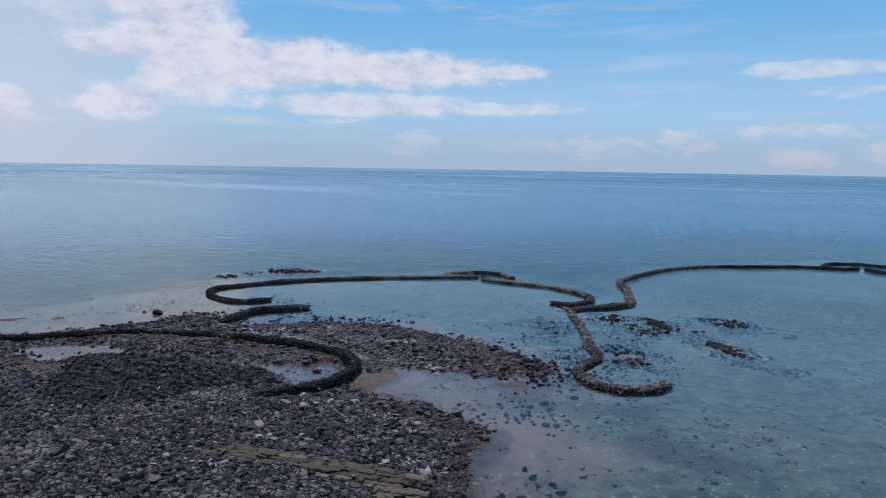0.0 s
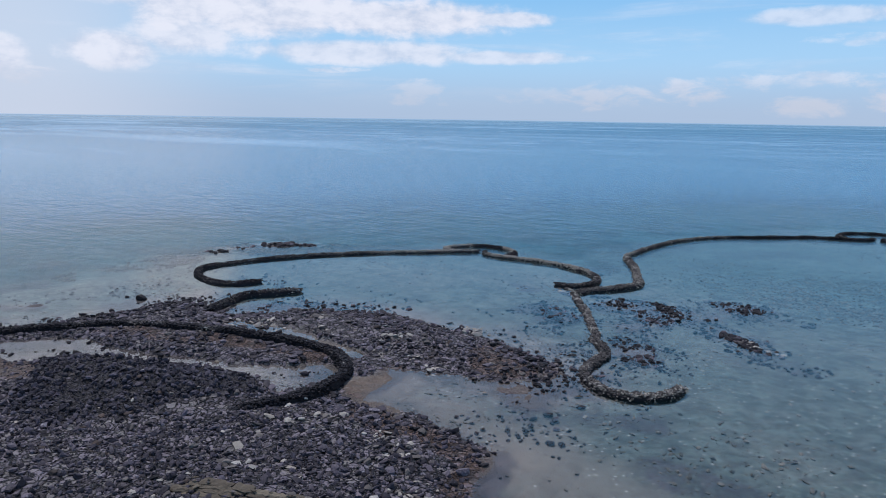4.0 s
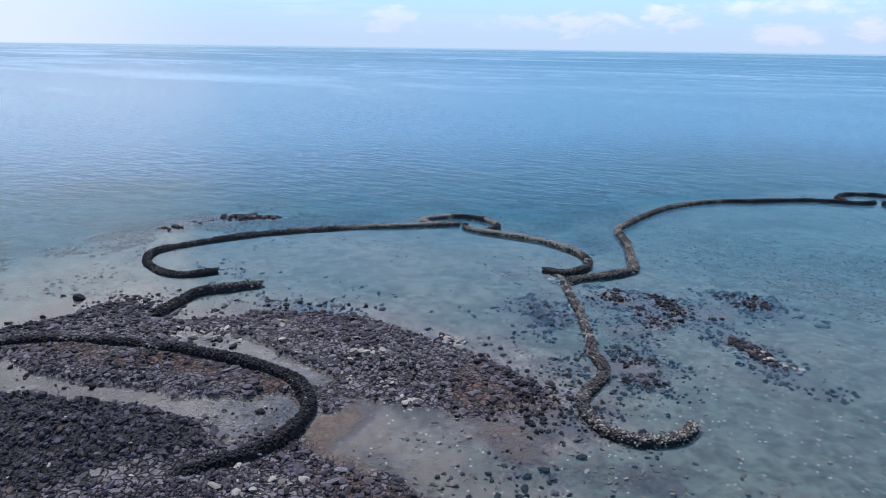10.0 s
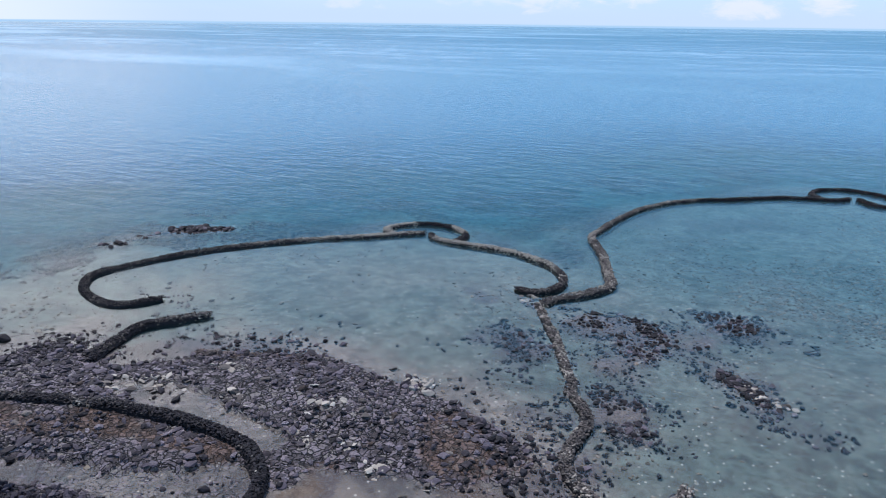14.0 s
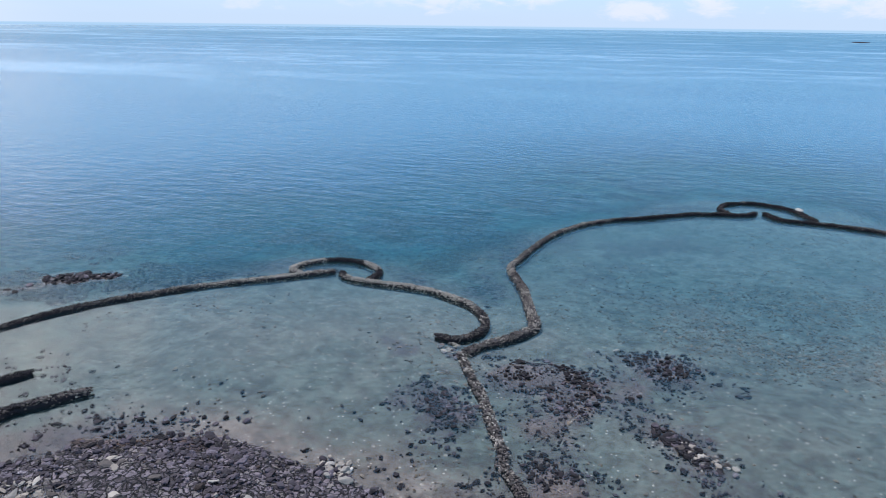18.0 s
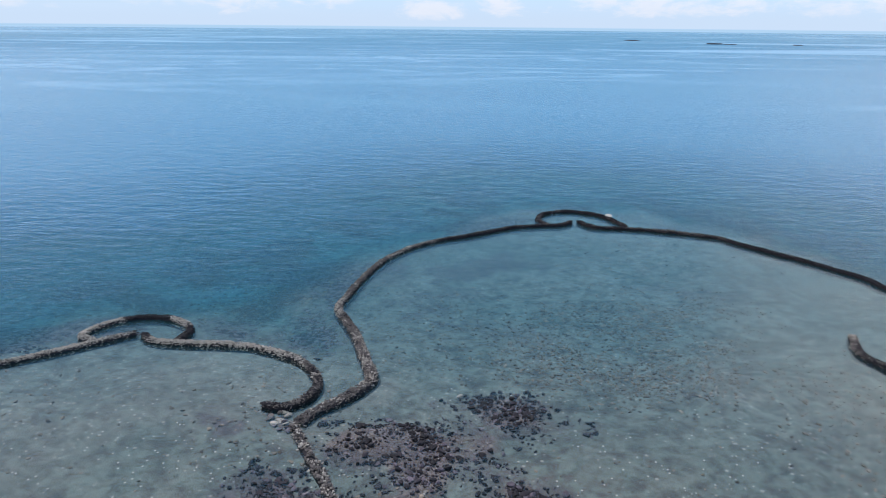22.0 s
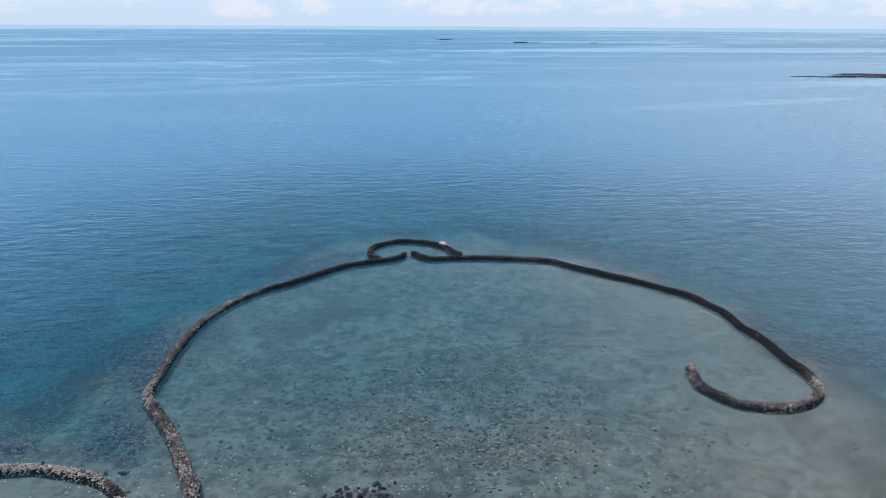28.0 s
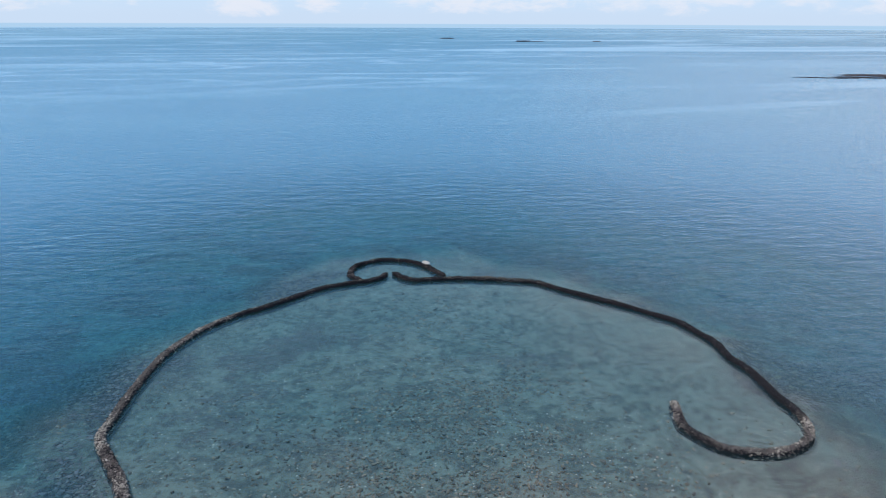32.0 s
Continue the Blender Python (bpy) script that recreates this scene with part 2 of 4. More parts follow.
    flake = n.add("ShaderNodeSeparateColor", {0: chip.outputs["Color"]}).outputs[0]
    tone = n.math("ADD", n.math("MULTIPLY", plate[0], 0.55), n.math("MULTIPLY", flake, 0.45))
    dark = n.mix(n.ramp(tone, 0.15, 0.9), rgb(0.040, 0.033, 0.037), rgb(0.215, 0.184, 0.208))
    dark = n.mix(n.math("MULTIPLY", n.ramp(n.math("ADD", plate[1], n.math("MULTIPLY", broad, 0.9)), 1.15, 1.4), n.ramp(grain, 0.4, 0.6)), dark, rgb(0.24, 0.22, 0.20))
    dark = n.mix(n.ramp(rim.outputs["Distance"], 0.10, 0.02), dark, rgb(0.007, 0.006, 0.007))
    rusty = n.mix(n.ramp(tone, 0.2, 0.85), rgb(0.032, 0.020, 0.016), rgb(0.13, 0.075, 0.05))
    dark = n.mix(n.math("MULTIPLY", n.math("MULTIPLY", n.ramp(n.math("ADD", weed, n.math("SUBTRACT", mid, 0.5)), 0.2, 0.8), n.ramp(level, -0.02, 0.08)), 0.75), dark, rusty)
    # black lava: near-black hollows between lumps, put into the colour by noise
    clot = n.noise(pos, 2.3, 5, 0.7, 0.6)
    dark = n.mix(lava, dark, n.mix(n.ramp(clot, 0.42, 0.68), rgb(0.010, 0.009, 0.011), rgb(0.075, 0.066, 0.076)))
    edge = n.math("ADD", n.math("MULTIPLY", n.math("SUBTRACT", mid, 0.5), 1.5), n.math("MULTIPLY", n.math("SUBTRACT", flake, 0.5), 0.55))
    film = n.mix(n.ramp(grain, 0.3, 0.7), rgb(0.052, 0.040, 0.035), rgb(0.145, 0.112, 0.10))
    film = n.mix(n.ramp(level, -0.02, -0.14), film, n.mix(n.ramp(mid, 0.35, 0.7), rgb(0.030, 0.026, 0.034), rgb(0.125, 0.108, 0.122)))
    col = n.mix(n.ramp(n.math("ADD", weed, edge), 0.3, 0.95, (0, 0.85)), sand, film)
    col = n.mix(n.ramp(n.math("ADD", meadow, edge), 0.25, 0.7, (0, 0.95)), col, n.mix(n.ramp(tuft, 0.4, 0.6), rgb(0.012, 0.014, 0.016), rgb(0.05, 0.05, 0.048)))
    col = n.mix(n.ramp(n.math("ADD", rust, edge), 0.3, 1.0, (0, 0.6)), col, n.mix(n.ramp(mid, 0.35, 0.65), rgb(0.075, 0.048, 0.032), rgb(0.19, 0.14, 0.10)))
    col = n.mix(n.ramp(n.math("ADD", rock, edge), 0.38, 0.58), col, dark)
    lift = n.math("MULTIPLY", n.ramp(rim.outputs["Distance"], 0.0, 0.14), n.math("ADD", 0.6, plate[2]))
    mid = n.math("ADD", n.math("MULTIPLY", mid, 0.7), n.math("MULTIPLY", n.math("ADD", lift, n.math("MULTIPLY", flake, 0.5)), n.math("MULTIPLY", rock, 0.8)))
    bump = n.add("ShaderNodeBump", {"Strength": 1.0, "Distance": 0.3, "Height": n.math("ADD", mid, n.math("MULTIPLY", grain, 0.4))}).outputs[0]
    n.out(n.add("ShaderNodeBsdfPrincipled", {"Base Color": col, "Roughness": n.ramp(grain, 0.35, 0.65, (0.6, 0.95)), "Normal": bump,
                                             "Specular IOR Level": 0.3}).outputs[0])
    return m


def water_material():
    """Clear over the flats and denser with depth; far out, the sky reflection of slicks and wind lanes is put into a
    paler body colour.
    """
    m, n = material("sea water")
    pos = n.position()
    depth = n.attr("depth")
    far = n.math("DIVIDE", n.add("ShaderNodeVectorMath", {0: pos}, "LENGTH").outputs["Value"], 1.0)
    ripple = n.noise(n.scaled(pos, 1.0, 1.9, 1, radians(22)), 0.5, 5, 0.6)
    chop = n.noise(n.scaled(pos, 1.0, 2.2, 1, radians(12)), 0.15, 4, 0.6)
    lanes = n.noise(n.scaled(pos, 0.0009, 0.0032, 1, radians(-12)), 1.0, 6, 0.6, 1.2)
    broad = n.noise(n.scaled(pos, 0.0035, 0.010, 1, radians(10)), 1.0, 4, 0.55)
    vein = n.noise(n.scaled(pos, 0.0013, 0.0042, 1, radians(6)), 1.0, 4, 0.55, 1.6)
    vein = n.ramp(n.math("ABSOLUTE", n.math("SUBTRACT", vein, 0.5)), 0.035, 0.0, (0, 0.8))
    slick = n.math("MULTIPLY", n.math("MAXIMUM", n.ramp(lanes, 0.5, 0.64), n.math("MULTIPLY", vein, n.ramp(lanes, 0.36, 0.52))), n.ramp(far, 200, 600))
    rise = n.attr("open")
    still = n.math("MULTIPLY", n.math("MULTIPLY", n.ramp(depth, 0.15, 2.6, (0.12, 1.0)), n.ramp(rise, 0.0, 1.0, (0.2, 1.3))), n.ramp(far, 1200, 4300, (1.0, 0.3)))
    bump = n.add("ShaderNodeBump", {"Strength": n.math("MULTIPLY", still, 0.38), "Distance": 0.42, "Height": ripple})
    bump = n.add("ShaderNodeBump", {"Strength": n.math("MULTIPLY", still, 0.34), "Distance": 1.2, "Height": chop, "Normal": bump.outputs[0]}).outputs[0]
    body = n.mix(n.ramp(depth, 0.3, 2.6), rgb(0.016, 0.125, 0.165), rgb(0.022, 0.126, 0.236))
    body = n.mix(n.ramp(depth, 2.4, 5.2), body, rgb(0.034, 0.138, 0.245))
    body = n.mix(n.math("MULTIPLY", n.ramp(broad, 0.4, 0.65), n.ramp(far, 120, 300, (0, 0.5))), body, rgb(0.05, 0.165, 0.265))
    # Distance tint put into the body colour: greyer teal towards the horizon.
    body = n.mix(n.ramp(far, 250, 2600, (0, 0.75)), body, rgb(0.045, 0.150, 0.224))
    # Slicks are painted paler here in place of a stronger sky reflection.
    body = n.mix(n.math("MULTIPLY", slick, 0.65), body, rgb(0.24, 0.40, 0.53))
    murk = n.add("ShaderNodeBsdfDiffuse", {"Color": body}).outputs[0]
    tint = n.mix(n.ramp(depth, 0.05, 1.6), rgb(1.0, 1.0, 1.0), rgb(0.12, 0.60, 0.76))
    clear = n.add("ShaderNodeBsdfTransparent", {"Color": tint}).outputs[0]
    dense = n.math("SUBTRACT", 1.0, n.math("POWER", 2.718, n.math("ADD", n.math("MULTIPLY", n.math("POWER", depth, 1.7), -0.14), n.math("MULTIPLY", depth, -0.04))))
    under = n.add("ShaderNodeMixShader", {0: dense, 1: clear, 2: murk}).outputs[0]
    gloss = n.add("ShaderNodeBsdfGlossy", {"Color": rgb(0.95, 0.98, 0.98), "Normal": bump,
                                           "Roughness": n.ramp(depth, 0.08, 0.9, (0.05, 0.26))}).outputs[0]
    fres = n.add("ShaderNodeFresnel", {"IOR": 1.33, "Normal": bump}).outputs[0]
    n.out(n.add("ShaderNodeMixShader", {0: n.math("MULTIPLY", n.math("MULTIPLY", fres, n.ramp(depth, 0.2, 1.2, (0.95, 0.64))), n.ramp(far, 130, 1500, (1.0, 0.56))), 1: under, 2: gloss}).outputs[0])
    return m


GROUND, WATER = ground_material(), water_material()

# ---------------------------------------------------------------- plan of the place (metres)
# centre lines of the weir walls
HEART = [(-42.5, -57.0), (-38.6, -53.7), (-37.1, -51.6), (-35.4, -49.6), (-33.4, -47.7), (-31.5, -45.7), (-29.1, -44.0), (-26.1, -42.6), (-20.7, -40.9), (-15.1, -39.7), (-10.3, -39.3), (-6.3, -39.6), (-3.7, -40.7), (-1.8, -42.5), (-0.7, -45.0), (-0.5, -47.3), (-1.0, -49.5), (-2.1, -51.7), (-3.5, -53.6), (-4.9, -54.9), (-5.9, -55.8), (-7.2, -56.3)]
SPIT = [(-27.6, -35.4), (-28.5, -33.3), (-29.2, -31.0), (-29.8, -28.8), (-29.5, -27.2), (-28.1, -25.4), (-27.2, -24.0), (-25.9, -22.3)]
WEST = [(-34.0, -21.3), (-35.8, -24.2), (-38.7, -25.2), (-43.0, -24.0), (-45.7, -22.2), (-47.4, -19.5), (-46.9, -16.5), (-45.4, -12.1), (-42.3, -5.9), (-37.9, -0.3), (-32.7, 5.2), (-26.7, 10.1), (-20.3, 15.6)]
WEST_ROOM = [(-24.2, 13.0), (-26.0, 13.9), (-26.2, 15.5), (-25.3, 17.4), (-23.9, 19.0), (-21.3, 20.2), (-18.2, 20.1), (-15.7, 18.9), (-14.3, 17.2), (-14.2, 15.2), (-14.6, 13.8)]
MID = [(-19.1, 15.2), (-17.5, 13.8), (-14.4, 13.3), (-10.2, 13.4), (-5.9, 13.3), (-2.7, 12.1), (0.4, 10.6), (2.6, 8.5), (4.1, 5.9), (4.3, 3.6), (3.6, 1.5), (1.9, 0.2), (-0.0, 0.6)]
EAST = [(4.3, -2.3), (5.2, -0.4), (7.5, 2.3), (9.3, 5.3), (9.5, 7.5), (8.0, 11.6), (6.1, 17.0), (4.1, 21.2), (2.1, 25.5), (2.3, 29.0), (2.9, 34.4), (3.5, 38.4), (4.8, 44.5), (7.2, 50.1), (9.3, 53.3), (13.2, 57.2), (17.5, 59.9), (21.1, 62.8), (25.9, 66.4), (29.8, 67.8), (33.9, 68.7), (36.0, 70.0), (36.8, 71.5)]
EAST_ROOM = [(32.2, 69.3), (30.8, 71.9), (31.5, 75.8), (33.9, 78.3), (37.2, 79.3), (40.3, 78.4), (42.8, 76.8), (44.5, 74.4), (45.6, 71.8), (46.7, 69.2)]
FAR = [(38.4, 71.6), (39.5, 69.4), (41.3, 67.8), (43.8, 67.7), (46.9, 67.5), (51.8, 66.7), (56.6, 65.3), (61.6, 63.2), (64.1, 60.0), (67.6, 55.9), (71.6, 51.5), (74.6, 47.6), (77.3, 43.7), (78.2, 40.3), (79.0, 36.4), (78.5, 32.0), (79.0, 28.1), (78.7, 24.7), (78.4, 21.4), (78.5, 18.4), (78.1, 16.0), (76.9, 13.5), (74.9, 12.0), (72.6, 11.2), (70.2, 11.2), (67.9, 11.9), (66.0, 13.1), (64.4, 16.8), (64.7, 19.3), (65.6, 22.1)]
STEM = [(23.9, -29.4), (23.7, -31.0), (23.0, -32.2), (22.0, -33.1), (21.0, -33.7), (20.0, -33.8), (18.8, -33.7), (17.5, -32.9), (16.3, -31.6), (15.5, -30.0), (15.4, -28.7), (15.5, -26.8), (15.6, -24.8), (15.1, -23.1), (13.9, -21.5)]
CAUSEWAY = [(15.0, -22.9), (13.9, -21.4), (12.9, -20.2), (12.3, -18.0), (11.2, -16.0), (9.8, -13.2), (8.3, -10.2), (6.5, -7.4), (5.1, -4.9), (3.9, -2.7)]

LAND = [(-62.4, -70.0), (-52.0, -60.5), (-43.0, -54.0), (-37.8, -48.4), (-35.6, -43.0), (-35.6, -37.3), (-33.7, -33.8), (-29.4, -34.6), (-26.5, -35.8), (-23.9, -36.0),
        (-22.6, -32.2), (-21.0, -28.8), (-17.3, -27.4), (-14.4, -26.0), (-9.0, -25.0), (-5.0, -26.0), (-1.4, -26.4), (3.0, -26.2), (7.2, -27.6), (10.9, -28.6),
        (13.2, -31.5), (12.3, -34.3), (9.8, -36.6), (5.6, -36.2), (2.5, -37.8), (-0.4, -38.8), (0.9, -41.5), (1.2, -45.3), (2.8, -46.9), (6.3, -46.9),
        (8.9, -46.2), (11.8, -47.4), (15.1, -48.9), (16.6, -50.8), (16.2, -53.0), (18.4, -57.4), (24.7, -74.1), (39.0, -104.0), (58.5, -143.0), (-117.0, -143.0),
        (-117.0, -82.0)]
# the pool inside the curved wall, and the black lava mound beside it
HEART_POOL = [(-37.0, -53.6), (-34.5, -51.8), (-29.2, -48.4), (-24.5, -49.4), (-20.5, -48.4), (-17.0, -46.6), (-12.4, -45.7), (-8.5, -43.6), (-5.2, -41.2), (-2.6, -42.2),
              (-1.6, -44.8), (-2.4, -47.6), (-4.3, -48.9), (-8.0, -47.6), (-12.3, -49.0), (-15.5, -50.2), (-19.8, -51.4), (-24.0, -53.2), (-29.0, -56.5), (-35.0, -57.4)]
LAVA = [(-25.5, -55.2), (-22.0, -52.6), (-17.6, -51.6), (-12.6, -50.0), (-7.9, -48.8), (-3.9, -49.8), (-3.4, -51.6), (-6.0, -54.6), (-7.5, -57.4), (-10.0, -60.5),
        (-12.5, -63.6), (-18.0, -62.4), (-23.0, -58.8)]
PLATFORM = [(-78.0, -59.8), (-57.2, -41.6), (-52.0, -22.1), (-48.1, -11.7), (-27.3, 16.9), (-14.3, 22.1), (3.9, 13.0), (-1.3, 26.0), (2.6, 42.9), (14.3, 61.1),
        (29.9, 79.3), (48.1, 79.3), (66.3, 62.4), (80.5, 39.0), (79.5, 12.0), (72.0, 3.0), (76.0, -32.5), (123.5, -143.0), (-117.0, -143.0), (-117.0, -78.0)]


def spline(points, step=0.25):
    """A smooth line through the points, cut at even steps: positions and tangents."""
    p = np.array(points, float)
    q = np.vstack([2 * p[0] - p[1], p, 2 * p[-1] - p[-2]])
    t = np.linspace(0, 1, 24, endpoint=False)[:, None]
    rows = []
    for a, b, c, d in zip(q[:-3], q[1:-2], q[2:-1], q[3:]):
        rows.append(0.5 * (2 * b + (c - a) * t + (2 * a - 5 * b + 4 * c - d) * t ** 2 + (3 * b - a - 3 * c + d) * t ** 3))
    line = np.vstack(rows + [p[-1:]])
    along = np.r_[0, np.cumsum(np.linalg.norm(np.diff(line, axis=0), axis=1))]
    s = np.linspace(0, along[-1], max(4, int(along[-1] / step)))
    line = np.stack([np.interp(s, along, line[:, k]) for k in (0, 1)], 1)
    tan = np.gradient(line, axis=0)
    return s, line, tan / np.linalg.norm(tan, axis=1)[:, None]


def signed(poly, x, y):
    """Distance to the outline of a polygon, positive inside."""
    p = np.array(poly, float)
    best, inside = np.full(x.shape, 1e9), np.zeros(x.shape, bool)
    for (ax, ay), (bx, by) in zip(p, np.roll(p, -1, 0)):
        ex, ey = bx - ax, by - ay
        k = np.clip(((x - ax) * ex + (y - ay) * ey) / (ex * ex + ey * ey), 0, 1)
        best = np.minimum(best, np.hypot(x - ax - k * ex, y - ay - k * ey))
        if ay != by:
            inside ^= ((ay > y) != (by > y)) & (x < ex * (y - ay) / ey + ax)
    return np.where(inside, best, -best)


LATTICE = np.random.default_rng(5).random((64, 64))


def wobble(x, y, scale, octaves=4, shift=0.0):
    """Smooth noise from -1 to 1; scale is the size of its largest lumps."""
    total, amp, norm = np.zeros(np.shape(x)), 1.0, 0.0
    for k in range(octaves):
        u, v = (np.asarray(x) + shift + 17.3 * k) / scale, (np.asarray(y) - shift + 9.1 * k) / scale
        i, j = np.floor(u).astype(int), np.floor(v).astype(int)
        a, b = u - i, v - j
        a, b = a * a * (3 - 2 * a), b * b * (3 - 2 * b)
        i0, i1, j0, j1 = i % 64, (i + 1) % 64, j % 64, (j + 1) % 64
        total += amp * ((LATTICE[i0, j0] * (1 - a) + LATTICE[i1, j0] * a) * (1 - b) + (LATTICE[i0, j1] * (1 - a) + LATTICE[i1, j1] * a) * b)
        norm += amp
        amp, scale = amp * 0.5, scale * 0.5
    return total / norm * 2 - 1


def step(v, a, b):
    k = np.clip((v - a) / (b - a), 0, 1)
    return k * k * (3 - 2 * k)


def capsule(x, y, a, b, r):
    """1 on the line from a to b, falling to 0 at the distance r."""
    ex, ey = b[0] - a[0], b[1] - a[1]
    k = np.clip(((x - a[0]) * ex + (y - a[1]) * ey) / (ex * ex + ey * ey + 1e-9), 0, 1)
    return np.clip(1 - np.hypot(x - a[0] - k * ex, y - a[1] - k * ey) / r, 0, 1)


def ragged(x, y, a, b, r, amount, rim):
    """The same with an uneven rim, from noise drawn before."""
    k = capsule(x, y, a, b, r * 1.25)
    return k + amount * rim * np.clip(k * 4, 0, 1)


# pools left on the flat: from, to, half width
POOLS = [((-21.5, -37.0), (-13.0, -36.3), 2.0),
         ((-13.0, -37.2), (-5.2, -38.0), 1.6),
         ((-25.8, -31.2), (-23.2, -30.4), 2.6)]
# reef patches just under or breaking the water: from, to, reach, rise
PATCHES = [((10.0, -5.0), (13.5, -2.4), 2.0, -0.08),
         ((14.5, -2.4), (17.0, -5.0), 2.5, -0.05),
         ((19.0, -3.4), (22.0, -3.8), 1.8, -0.05),
         ((22.5, 1.4), (26.0, 1.2), 2.6, -0.14),
         ((13.8, -7.0), (15.6, -9.4), 2.5, -0.10),
         ((15.2, -13.4), (16.8, -14.6), 1.9, -0.12),
         ((15.6, -18.4), (17.0, -20.4), 1.6, -0.10),
         ((18.0, -21.4), (18.9, -23.6), 1.8, -0.08),
         ((5.6, -13.0), (7.4, -15.2), 2.3, -0.15),
         ((-56.6, -10.4), (-52.6, 0.7), 2.6, 0.06),
         ((-52.6, 1.0), (-47.5, 3.2), 2.0, 0.06),
         ((24.4, -10.9), (28.8, -15.0), 0.9, -0.08),
         ((-50.0, -49.0), (-46.8, -46.2), 2.1, 0.02),
         ((11.0, -37.6), (14.4, -39.6), 2.6, -0.01)]
MOUNDS = [((-20.0, -55.5), (-8.0, -52.5), 7.5, 0.95),
         ((-9.0, -67.6), (9.0, -66.0), 12.0, 0.5),
         ((-13.0, -29.9), (2.6, -29.9), 5.2, 0.28)]
# brown and purple algae: from, to, reach, amount
WEEDS = [((10.0, -36.6), (14.6, -40.0), 4.0, 1),
         ((8.5, -30.5), (15.6, -33.6), 4.6, 0.9),
         ((15.5, -30.5), (13.0, -26.5), 4.0, 0.6),
         ((4.5, -48.2), (15.2, -50.0), 2.9, 1),
         ((1.0, -39.6), (1.8, -45.6), 1.7, 0.9),
         ((16.0, -50.7), (18.4, -60.5), 2.3, 1),
         ((13.5, -36.5), (17.0, -31.0), 3.4, 0.95),
         ((16.4, -40.5), (23.0, -37.4), 3.2, 0.8),
         ((26.0, -43.5), (31.5, -44.5), 2.6, 0.8),
         ((-5.6, -0.8), (-2.4, -3.4), 2.0, 0.9),
         ((-20.0, -42.6), (-7.0, -41.0), 2.4, 0.9),
         ((-31.0, -46.4), (-20.0, -45.6), 2.4, 0.7),
         ((-31.0, -60.5), (-24.0, -56.5), 3.9, 0.9),
         ((12.0, -5.0), (25.0, -0.5), 6.5, 0.7),
         ((14.5, -11.0), (17.8, -23.0), 5.0, 0.62),
         ((23.0, -9.0), (31.0, -17.0), 3.6, 0.6),
         ((3.6, -11.5), (6.8, -17.0), 4.6, 0.75),
         ((-24.0, -29.0), (-12.0, -25.2), 2.6, 0.8),
         ((9.0, 42.0), (25.0, 47.5), 8.0, 0.75),
         ((11.0, 25.0), (17.0, 34.0), 6.5, 0.6),
         ((20.0, 23.0), (28.6, 19.0), 4.2, 0.5),
         ((44.0, 38.5), (56.0, 36.0), 3.0, 0.55)]
# weed meadows on the bed outside the walls; the last two are added only to darken the bed in place of dark ripples
MEADOWS = [((-8.0, 92.0), (-3.0, 94.0), 3.6, 1), ((15.0, 91.0), (22.0, 89.0), 4.6, 1), ((10.0, 82.5), (15.0, 80.0), 3.6, 0.9), ((-9.0, 73.5), (-5.0, 72.0), 3.4, 0.9),
           ((-3.5, 66.0), (0.5, 64.5), 3.4, 0.9), ((-4.0, 108.0), (2.0, 108.5), 4.6, 0.9), ((-14.0, 58.0), (-10.0, 44.0), 6.0, 0.8), ((-6.0, 34.0), (-9.0, 24.0), 5.0, 0.7),
           ((6.0, 100.0), (12.0, 98.0), 3.0, 0.7), ((-24.0, 46.0), (-20.0, 38.0), 5.0, 0.7), ((-30.0, 30.0), (-22.0, 27.0), 4.0, 0.7), ((30.0, 92.0), (38.0, 94.0), 4.0, 0.6), ((82.0, 26.0), (83.0, 2.0), 5.0, 0.6), ((73.0, 5.0), (70.0, -16.0), 8.0, 0.55)]
PALES = [((-20.2, -35.1), (-5.2, -35.9), 2.1, 0.25),
         ((17.6, -42.6), (22.8, -49.4), 6.6, 0.95),
         ((1.6, -42.4), (10.4, -42.6), 3.9, 0.7),
         ((5.2, -3.9), (11.7, 5.9), 3.4, 0.5),
         ((-30.0, -11.7), (-7.8, 2.6), 14.0, 0.45),
         ((-20.0, -21.0), (4.0, -19.0), 7.0, 0.4),
         ((16.0, -34.0), (32.0, -24.0), 12.0, 0.3),
         ((24.0, -16.0), (44.0, -4.0), 16.0, 0.3),
         ((18.9, -29.2), (20.8, -31.2), 2.6, 0.25)]
# rusty sand rim round the tip of the curved wall
RUSTS = [((0.9, -41.0), (0.9, -46.0), 1.5, 1), ((1.2, -46.4), (6.5, -46.6), 1.5, 1), ((-5.5, -50.0), (-2.6, -48.6), 0.9, 0.8), ((-30.0, -61.0), (-23.0, -57.6), 3.0, 0.8)]


def cobbled(x, y, size, shift=0.0):
    """Rounded lumps of uneven height, 0 in the gaps between them to about 1 on top."""
    u, v = np.asarray(x) / size + shift, np.asarray(y) / size - shift
    i, j = np.floor(u).astype(int), np.floor(v).astype(int)
    best, tall = np.full(u.shape, 9.0), np.zeros(u.shape)
    for a in (-1, 0, 1):
        for b in (-1, 0, 1):
            p, q = (i + a) % 64, (j + b) % 64
            d = np.hypot(i + a + LATTICE[p, q] - u, j + b + LATTICE[q, p] - v)
            tall = np.where(d < best, LATTICE[(p + 7) % 64, (q + 13) % 64], tall)
            best = np.minimum(best, d)
    return np.sqrt(np.clip(1 - (best / 0.72) ** 2, 0, 1)) * (0.35 + 0.65 * tall)


